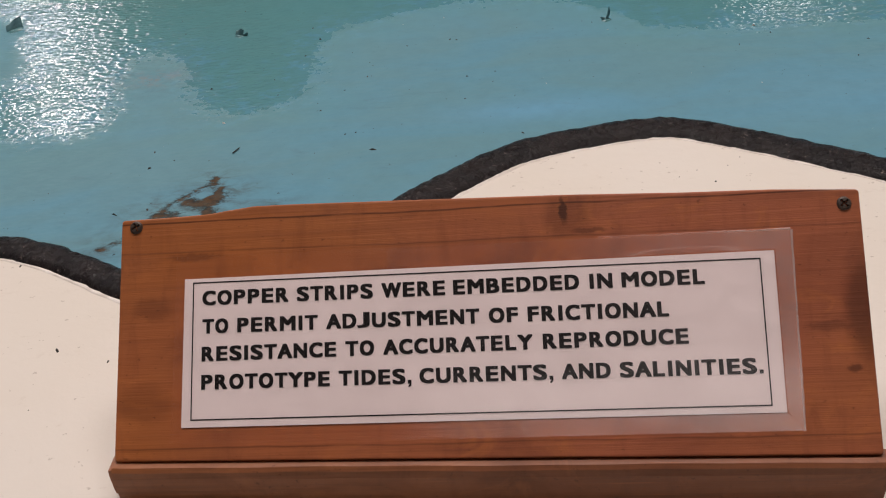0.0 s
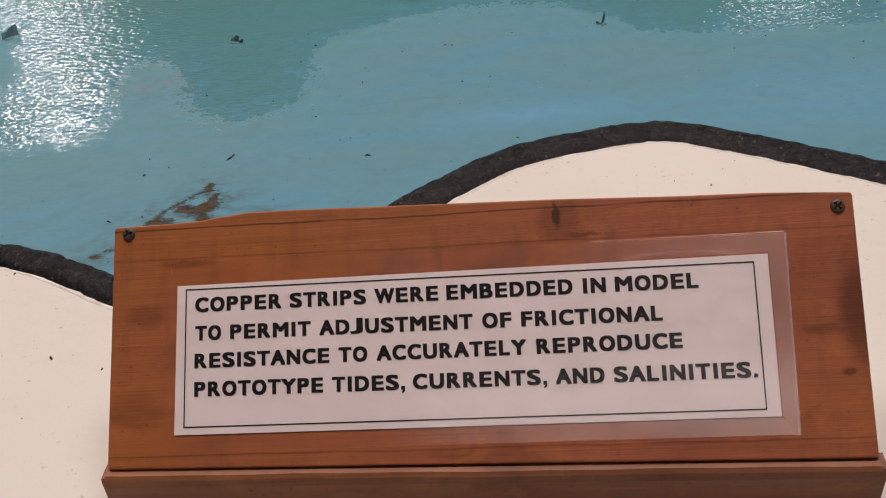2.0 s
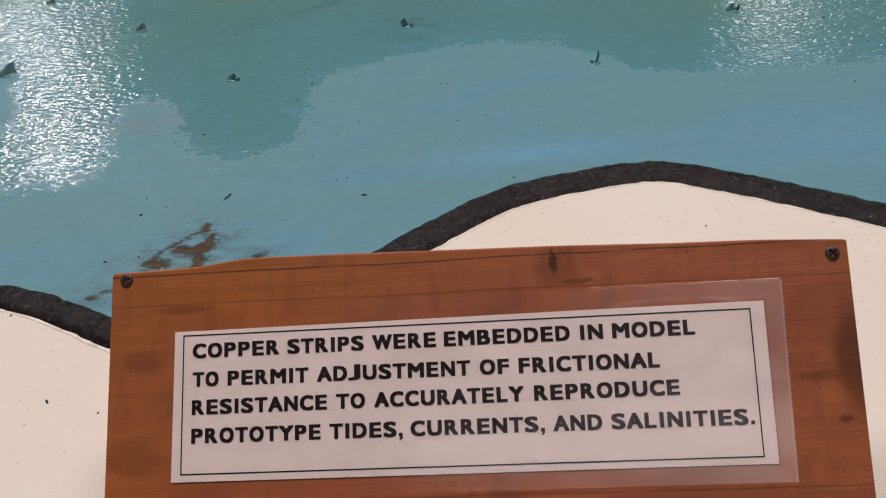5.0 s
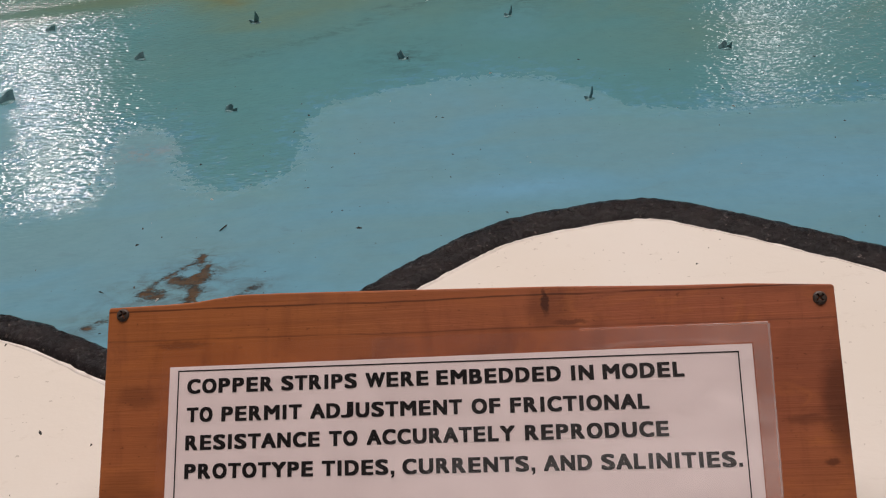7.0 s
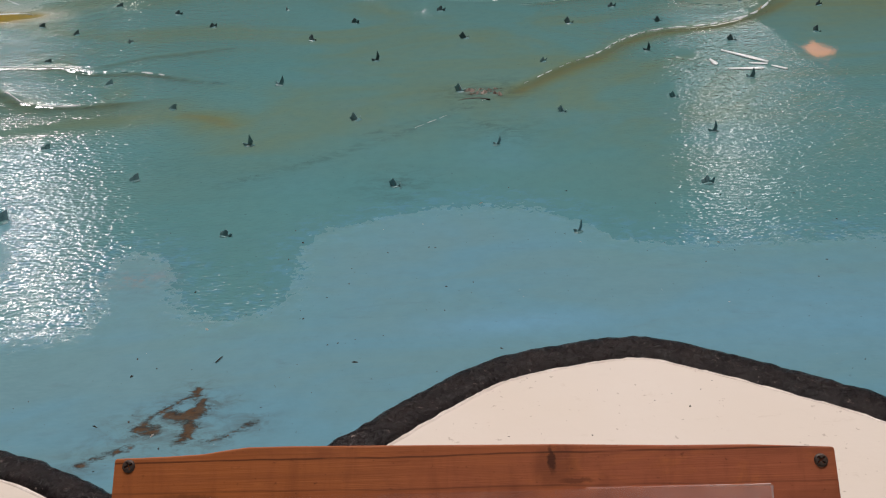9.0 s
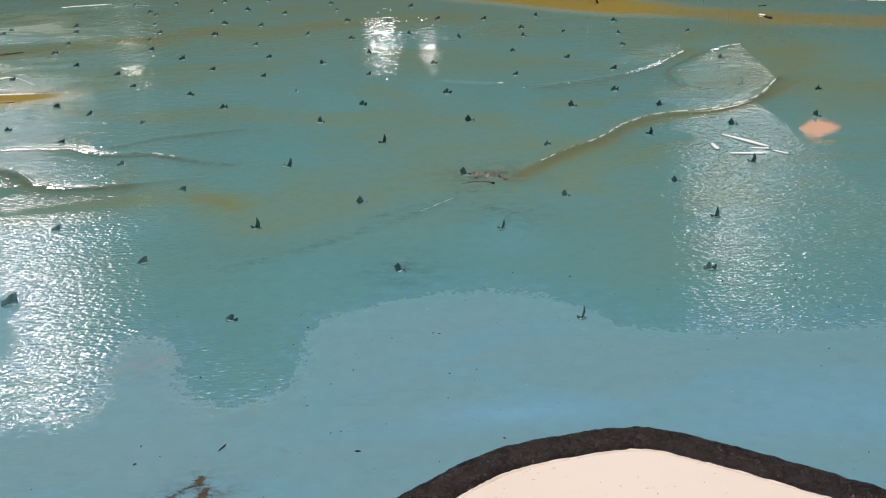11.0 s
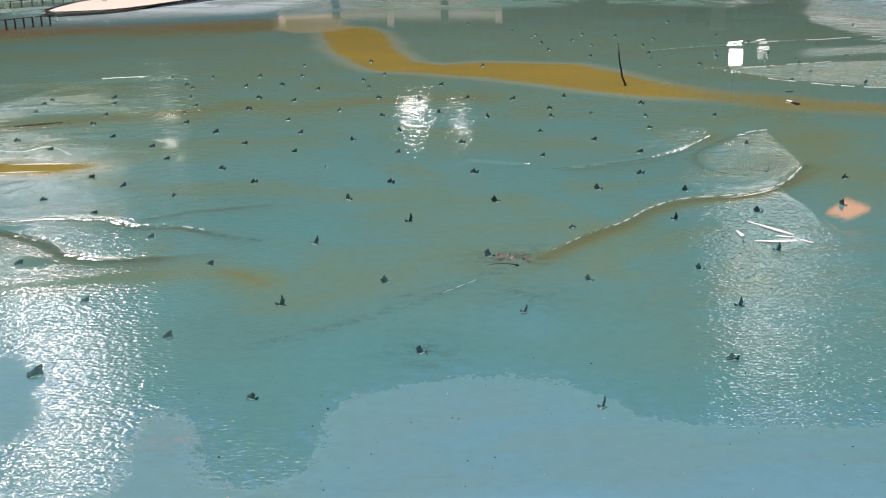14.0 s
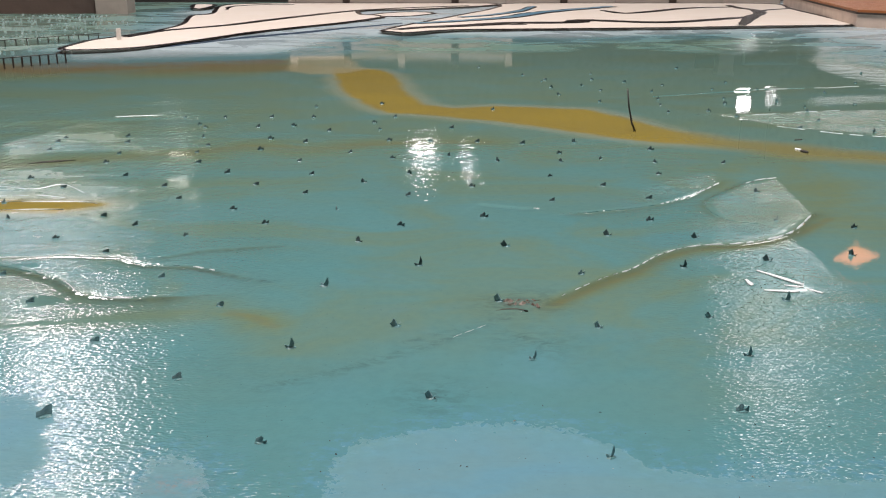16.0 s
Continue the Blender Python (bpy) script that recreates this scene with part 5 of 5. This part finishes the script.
FAR = ((-0.135, 2.431), (-0.434, 2.454), (-0.955, 2.47), (-0.607, 2.478), (-0.802, 2.486), (-0.299, 2.567), (-0.166, 2.593), (0.023, 2.61), (0.952, 2.61), (-0.496, 2.628),
       (-0.404, 2.645), (-0.661, 2.663), (-0.189, 2.7), (1.044, 2.728), (-0.366, 2.786), (-0.486, 2.786), (-0.619, 2.786), (-0.731, 2.786), (0.836, 2.795), (0.66, 2.877),
       (0.782, 2.898), (0.149, 2.93), (1.089, 2.963), (1.261, 3.019), (0.667, 3.019), (-0.188, 3.042), (0.868, 3.042), (1.043, 3.077), (0.491, 3.089), (0.683, 3.138),
       (0.896, 3.15), (0.381, 3.24), (1.266, 3.28), (0.697, 3.307), (1.065, 3.362), (0.372, 3.419), (0.487, 3.464), (0.765, 3.464), (0.649, 3.555), (0.355, 3.571), (0.541, 3.619))


MORE = ((-0.953, 2.413), (-0.937, 2.314), (-0.780, 2.406), (-0.754, 2.167), (-0.636, 2.620), (-0.578, 2.281), (-0.435, 2.314), (-0.383, 2.981), (-0.135, 2.794), (0.370, 3.617), (0.300, 3.749), (0.560, 3.783),
        (0.915, 3.364), (1.008, 3.539), (1.465, 3.524), (1.605, 3.819), (0.928, 3.965), (0.143, 4.004), (0.531, 3.336), (1.069, 2.885), (1.130, 2.553), (-0.507, 1.837), (-0.653, 1.386))


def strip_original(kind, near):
    ob = part("copper_strip", strip_mesh(kind), M_COPPER_LIFTED if near else M_COPPER_FAR)
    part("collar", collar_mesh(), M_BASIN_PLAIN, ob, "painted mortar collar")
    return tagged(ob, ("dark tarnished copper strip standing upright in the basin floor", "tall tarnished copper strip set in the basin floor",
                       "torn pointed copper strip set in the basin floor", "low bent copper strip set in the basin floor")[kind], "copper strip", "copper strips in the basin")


M_BASIN_PLAIN = mottled("collar_paint", (0.09, 0.235, 0.25), (0.11, 0.27, 0.29), 60, 0.3)
SHAPES = {(0.16, 0.835): 1, (-0.179, 0.863): 3, (-0.411, 0.92): 0, (0.312, 0.931): 3, (-0.013, 0.962): 2, (0.106, 1.067): 1, (0.362, 1.077): 1, (-0.184, 1.101): 1, (0.198, 1.167): 2}
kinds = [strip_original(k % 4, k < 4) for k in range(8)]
rnd = random.Random(5)
first = set()
for x, y in NEAR + MIDDLE + FAR + MORE:
    west = x < -0.22
    k = rnd.choice((0, 3, 0)) if west else rnd.choice((1, 2, 1, 2, 3)) if y < 1.7 else rnd.choice((0, 0, 3, 3, 2))
    k = SHAPES.get((x, y), k)
    # nearer than 1.4 m: the copy with the lightened colour
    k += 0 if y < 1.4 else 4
    size = rnd.uniform(0.52, 0.68) if west and y < 1.7 else rnd.uniform(0.56, 0.74)
    size = 0.9 if (x, y) == (-0.411, 0.92) else size
    m = pose(x, y + 0.004, ground(x, y), rnd.uniform(-14, 4), rnd.uniform(-12, 12), rnd.gauss(18, 22)) @ Matrix.Diagonal((size, size, size, 1))
    if k in first:
        copy_thing(kinds[k], m.normalized()).scale = m.to_scale()
    else:
        first.add(k)
        kinds[k].matrix_world = m


def far_strips():
    """Copper strips in the far corner of the basin, too many and too small to count."""
    rnd = random.Random(9)
    verts, faces = [], []
    for _ in range(700):
        y = rnd.uniform(4.5, 7.2)
        x = rnd.uniform(-4.2, -1.95 if y < 6.8 else -2.3)
        a, w, h, n = rnd.gauss(0.3, 0.4), rnd.uniform(0.004, 0.008), rnd.uniform(0.006, 0.012), len(verts)
        c, d = math.cos(a) * w, math.sin(a) * w
        for t in (-0.001, 0.001):
            verts += [(x - c, y - d + t, -0.001), (x + c, y + d + t, -0.001), (x + c * 0.8, y + d + t - 0.004, h), (x - c, y - d + t - 0.004, h * 0.8)]
        faces += [(n, n + 1, n + 2, n + 3), (n + 7, n + 6, n + 5, n + 4), (n, n + 4, n + 5, n + 1), (n + 1, n + 5, n + 6, n + 2), (n + 2, n + 6, n + 7, n + 3), (n + 3, n + 7, n + 4, n)]
    data = bpy.data.meshes.new("copper_strips")
    data.from_pydata(verts, [], faces)
    # the strips' glints come from this pale colour, not from bare copper
    data.materials.append(M_GLINT)
    tagged(new("copper_strips", data), "many small copper strips in the far corner, glints painted as pale colour", "copper strips", kind="stuff")


far_strips()


# ---- other things on the basin ----
stick = [Vector((0.506, 2.57, -0.004)), Vector((0.497, 2.585, 0.02)), Vector((0.49, 2.60, 0.062)), Vector((0.488, 2.62, 0.105))]
bm = bmesh.new()
rings = []
for i, p in enumerate(stick):
    r = 0.0030 - 0.0004 * i
    rings.append([bm.verts.new((p.x + r * math.cos(a), p.y + r * math.sin(a), p.z)) for a in [k * math.pi / 4 for k in range(8)]])
for a, b in zip(rings, rings[1:]):
    for k in range(8):
        bm.faces.new((a[k], a[(k + 1) % 8], b[(k + 1) % 8], b[k]))
bm.faces.new(rings[-1])
bm.faces.new(rings[0][::-1])
tagged(part("gauge_rod", bm, M_WIRE, None, "", True), "thin black rod standing slightly bent in the basin", "rod")


def sliver(name, a, b, width, height, material, label):
    """A curled strip of loose film lying on the paint."""
    bm = bmesh.new()
    a, b = Vector(a), Vector(b)
    d = (b - a).normalized()
    n = Vector((-d.y, d.x))
    rows = []
    for k in range(9):
        t = k / 8
        p = a.lerp(b, t)
        w = width * (0.15 + 0.85 * math.sin(math.pi * min(1, t * 0.62 + 0.06))) * (1 + 0.15 * math.sin(9 * t + a.x * 60))
        z = ground(p.x, p.y) + 0.0006
        rows.append([bm.verts.new((p.x + n.x * w * s, p.y + n.y * w * s, z + height * h)) for s, h in ((-0.5, 0), (0.0, 0.35), (0.5, 1.0), (0.5, 0.82), (0.0, 0.1))])
    for p, q in zip(rows, rows[1:]):
        for k in range(5):
            bm.faces.new((p[k], p[(k + 1) % 5], q[(k + 1) % 5], q[k]))
    bm.faces.new(rows[0])
    bm.faces.new(rows[-1][::-1])
    bmesh.ops.recalc_face_normals(bm, faces=bm.faces)
    return tagged(part(name, bm, material, None, "", True), label, "film strip", "loose film strips")


for a, b, w in (((0.468, 1.402), (0.515, 1.335), 0.0075), ((0.451, 1.312), (0.499, 1.306), 0.006), ((0.439, 1.360), (0.441, 1.333), 0.007), ((0.514, 1.318), (0.530, 1.300), 0.0035), ((0.487, 1.333), (0.512, 1.326), 0.003)):
    sliver("film_strip", a, b, w, 0.0016, M_STRIPSHINE, "curled strip of whitish film on the basin floor")
tagged(part("paint_flake", plate([(0.070, 1.232), (0.085, 1.2405), (0.100, 1.2395), (0.113, 1.232), (0.099, 1.2365), (0.086, 1.2370)], -0.002, 0.0012), M_DARK), "dark curled flake of loose paint", "flake")
tagged(part("paint_flake", plate([(-0.927, 2.165), (-0.90, 2.172), (-0.877, 2.178), (-0.832, 2.202), (-0.87, 2.196), (-0.90, 2.184)], -0.002, 0.002), M_DEBRIS), "long dark flake of lifted paint", "flake")

sliver("film_strip", (0.843, 2.334), (0.852, 2.320), 0.006, 0.003, M_STRIPSHINE, "scrap of whitish film on the ochre paint")
tagged(part("paint_flake", plate([(0.847, 2.312), (0.857, 2.308), (0.861, 2.292), (0.855, 2.284), (0.849, 2.294)], -0.002, 0.0028), M_DEBRIS), "dark curled flake of paint on the ochre run", "flake")
tagged(part("paint_flake", plate([(0.880, 2.446), (0.900, 2.452), (0.904, 2.458), (0.882, 2.453)], -0.002, 0.0012), M_DEBRIS), "thin dark flake of lifted paint", "flake")


def crumbs(name, label, count, size, area, material, seed, places=()):
    """Many loose crumbs, too small to count."""
    rnd = random.Random(seed)
    verts, faces = [], []
    spots = [(x, y, size * 1.5) for x, y in places] + [(rnd.uniform(area[0], area[1]), rnd.uniform(area[2], area[3]), size) for _ in range(count)]
    for x, y, big in spots:
        r, a, n = big * rnd.choice((0.4, 0.5, 0.6, 0.8, 1.3)), rnd.uniform(0, 6.3), len(verts)
        z = max(ground(x, y), 0.0)
        z += 0.0022 if inland(x, y) else 0
        lx, ly = r * rnd.uniform(0.8, 2.2), r * rnd.uniform(0.4, 0.8)
        for k in range(5):
            t = a + 2 * math.pi * k / 5
            px, py = lx * math.cos(t - a) * rnd.uniform(0.7, 1.1), ly * math.sin(t - a) * rnd.uniform(0.7, 1.1)
            verts.append((x + px * math.cos(a) - py * math.sin(a), y + px * math.sin(a) + py * math.cos(a), z - 0.0002))
        verts.append((x, y, z + r * 0.7))
        faces += [(n + k, n + (k + 1) % 5, n + 5) for k in range(5)]
    data = bpy.data.meshes.new(name)
    data.from_pydata(verts, [], faces)
    data.materials.append(material)
    return tagged(new(name, data), label, "debris", kind="stuff")


def inland(x, y):
    line = COAST_W if x < -0.115 else COAST_E
    return y < np.interp(x, line[:, 0], line[:, 1])


crumbs("debris", "scattered dark specks of dirt on the blue paint", 260, 0.0010, (-0.5, 0.55, 0.50, 0.95), M_DEBRIS, 21,
       ((-0.189, 0.760), (-0.216, 0.635), (-0.092, 0.706), (-0.062, 0.666), (-0.199, 0.644), (-0.113, 0.812), (-0.102, 0.845), (-0.041, 0.815), (-0.285, 0.610), (0.177, 0.781),
        (0.146, 0.836), (0.049, 0.734), (0.036, 0.651), (0.337, 0.686), (0.367, 0.760), (-0.228, 0.575), (-0.022, 0.816), (-0.074, 0.739), (-0.048, 0.638)))
crumbs("debris", "scattered dark specks of dirt on the cream paint", 70, 0.0008, (-0.45, 0.5, 0.28, 0.60), M_DEBRIS, 22, ((-0.301, 0.567), (-0.265, 0.581), (-0.228, 0.383), (-0.193, 0.418), (0.278, 0.507), (-0.226, 0.431)))
crumbs("debris", "salmon paint crumbs beside a dark flake", 16, 0.0042, (0.084, 0.128, 1.250, 1.276), M_ROSE, 24)
crumbs("debris", "pale crumbs on the basin floor", 26, 0.0014, (-0.5, 0.5, 0.52, 1.0), M_CHIP, 23)


def twig(points, r, label):
    bm = bmesh.new()
    rings = []
    for p in points:
        rings.append([bm.verts.new((p[0] + r * math.cos(k * 1.2566), p[1] + r * 0.6 * math.cos(k * 1.2566 + 1), p[2] + r * math.sin(k * 1.2566))) for k in range(5)])
    for a, b in zip(rings, rings[1:]):
        for k in range(5):
            bm.faces.new((a[k], b[k], b[(k + 1) % 5], a[(k + 1) % 5]))
    bm.faces.new(rings[0][::-1])
    bm.faces.new(rings[-1])
    return tagged(part("twig", bm, M_DEBRIS), label, "twig")


twig([(-0.1546, 0.6475, 0.0008), (-0.1508, 0.6542, 0.0010)], 0.0006, "tiny dark sliver lying on the paint")
twig([(0.0446, 0.5809, 0.0008), (0.0455, 0.5870, 0.0010)], 0.0006, "tiny dark sliver lying on the paint")
twig([(0.0329, 0.5705, 0.0008), (0.0377, 0.5707, 0.0010)], 0.0006, "tiny dark sliver lying on the paint")
twig([(0.2755, 0.5048, 0.0008), (0.2792, 0.5043, 0.0010)], 0.0006, "tiny dark sliver lying on the paint")


# ---- the hall ----
def structure(name, bm, material, label, category):
    return tagged(part(name, bm, material), label, category, kind="structure")


structure("basin_slab", boxed((-6, -0.06, -0.70), (6, 8.9, -0.02)), M_CONCRETE, "raised concrete slab that carries the tidal basin", "slab")
structure("floor", boxed((-16, -12, -0.78), (16, 31, -0.70)), M_CONCRETE, "grey concrete hall floor", "floor")
structure("ceiling", boxed((-16, -12, ROOF), (16, 31, ROOF + 0.2)), M_ROOF, "boarded hall ceiling", "ceiling")
structure("wall_north", boxed((-16, 31, -0.70), (16, 31.2, ROOF)), M_ENDWALL, "dim hall wall", "wall")
structure("wall_south", boxed((-16, -12.2, -0.70), (16, -12, ROOF)), M_DARKWALL, "dim hall wall", "wall")
structure("wall_east", boxed((16, -12, -0.70), (16.2, 31, ROOF)), M_DARKWALL, "dim hall wall", "wall")
structure("wall_west", boxed((-16.2, -12, -0.70), (-16, 31, ROOF)), M_DARKWALL, "dim hall wall", "wall")

parapet = tagged(empty("parapet", pose(0, 8.45, 0)), "grey painted panelled parapet behind the basin", "wall", kind="structure")
for k in range(9):
    x = -1.25 + 0.45 * k
    part("panel", boxed((x + 0.006, -0.03, -0.02), (x + 0.444, 0.05, 0.45 if k < 4 else 0.15), 0.004), M_WALL, parapet)
    part("post", boxed((x - 0.03, -0.05, -0.02), (x + 0.03, 0.06, 0.48 if k < 5 else 0.17), 0.006), M_DARK if k % 2 else M_WALL, parapet)
plinth = tagged(empty("corner_plinth", pose(2.33, 5.72, 0)), "low beige wall block with a varnished wooden cap", "plinth", kind="structure")
PLINTH = [(0.10, 0.22), (1.5, -1.1), (2.6, -1.1), (2.6, 2.5), (0.42, 2.5)]
part("block", plate(PLINTH, -0.02, 0.088), M_PIER, plinth, "beige painted block")
part("trim", plate([(x - 0.012, y - 0.012) for x, y in PLINTH], 0.088, 0.098), M_DARK, plinth, "dark trim strip")
part("cap", plate(PLINTH, 0.098, 0.112), M_CAP, plinth, "varnished wooden cap")
tagged(part("wall_pier", boxed((-2.50, 7.30, -0.02), (-2.27, 7.50, 0.22), 0.006), M_WALL), "short beige wall pier behind the basin", "wall", kind="structure")
structure("back_wall", boxed((-6.0, 7.36, -0.02), (-2.503, 7.50, 0.30), 0.006), M_BACK, "low dark brown wall behind the corner of the basin", "wall")

pillar = tagged(empty("pillar", pose(8.2, 29.1, -0.70)), "pale painted pillar by the end wall", "pillar", kind="structure")
part("shaft", boxed((-0.22, -0.20, 0.0), (0.22, 0.20, 3.76), 0.02), M_TRIM, pillar)
part("cap", boxed((-0.25, -0.23, 3.76), (0.25, 0.23, 3.88), 0.01), M_TRIM, pillar)
tagged(part("door_1", boxed((7.38, 29.2, -0.70), (7.93, 29.3, 2.95), 0.01), M_BACK), "tall dark brown door leaf by the end wall", "door", kind="structure")


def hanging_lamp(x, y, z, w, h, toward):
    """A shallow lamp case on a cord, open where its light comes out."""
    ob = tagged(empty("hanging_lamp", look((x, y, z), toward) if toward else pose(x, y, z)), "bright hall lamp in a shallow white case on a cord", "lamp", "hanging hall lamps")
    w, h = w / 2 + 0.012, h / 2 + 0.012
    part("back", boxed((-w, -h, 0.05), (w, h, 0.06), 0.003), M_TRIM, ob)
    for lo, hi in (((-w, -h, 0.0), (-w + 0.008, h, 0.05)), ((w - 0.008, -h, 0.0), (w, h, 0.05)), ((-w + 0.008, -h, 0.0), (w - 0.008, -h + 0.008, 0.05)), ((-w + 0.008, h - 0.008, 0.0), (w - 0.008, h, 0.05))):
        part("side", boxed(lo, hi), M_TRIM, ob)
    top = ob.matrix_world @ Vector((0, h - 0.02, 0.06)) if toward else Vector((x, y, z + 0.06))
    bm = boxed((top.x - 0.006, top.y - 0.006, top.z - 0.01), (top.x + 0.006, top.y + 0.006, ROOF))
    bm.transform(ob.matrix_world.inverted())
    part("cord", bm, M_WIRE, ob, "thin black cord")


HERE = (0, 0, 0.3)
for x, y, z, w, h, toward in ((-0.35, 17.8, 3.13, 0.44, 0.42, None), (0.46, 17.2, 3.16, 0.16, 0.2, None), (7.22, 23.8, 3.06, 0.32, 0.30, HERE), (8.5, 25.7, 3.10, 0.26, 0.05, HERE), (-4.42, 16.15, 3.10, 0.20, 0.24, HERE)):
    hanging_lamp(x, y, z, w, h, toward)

window = tagged(empty("window_1", pose(12.6, 30.98, 1.95)), "wide daylit window in the end wall", "window", kind="structure")
for k in range(5):
    part("mullion", boxed((-3.3 + 1.65 * k - 0.04, -0.05, -1.0), (-3.3 + 1.65 * k + 0.04, 0.01, 1.0), 0.004), M_TRIM, window)
for z in (-1.06, 1.0):
    part("rail", boxed((-3.34, -0.06, z), (3.34, 0.01, z + 0.06), 0.004), M_TRIM, window)


def amber_lamp():
    """A slanting amber lamp panel far down the hall: a thin case round a glowing diffuser."""
    ob = tagged(empty("lamp_panel", pose(7.16, 16.37, 4.64)), "amber glowing lamp panel hung under the hall ceiling", "lamp")
    side, rise = Vector((0.918, -0.397, 0)), Vector((-0.10, -0.25, 0.963))
    rhomb = [side * a + rise * b for a, b in ((-0.37, 0.03), (-0.07, -0.24), (0.40, -0.06), (0.03, 0.16))]
    back = side.cross(rise).normalized() * -0.05
    for name, grow, near, far, material in (("diffuser", 1.0, 0.0, 0.4, M_AMBER), ("case", 1.04, 0.5, 1.0, M_DARK)):
        bm = bmesh.new()
        front, rear = [[bm.verts.new(p * grow + back * d) for p in rhomb] for d in (near, far)]
        bm.faces.new(front)
        bm.faces.new(rear[::-1])
        for k in range(4):
            bm.faces.new((front[k], rear[k], rear[(k + 1) % 4], front[(k + 1) % 4]))
        bmesh.ops.recalc_face_normals(bm, faces=bm.faces)
        part(name, bm, material, ob)
    for a in (-0.2, 0.25):
        p = side * a + back * 0.7
        part("hanger", boxed((p.x - 0.006, p.y - 0.006, -0.02), (p.x + 0.006, p.y + 0.006, ROOF - 4.64)), M_WIRE, ob, "thin hanging rod")


amber_lamp()
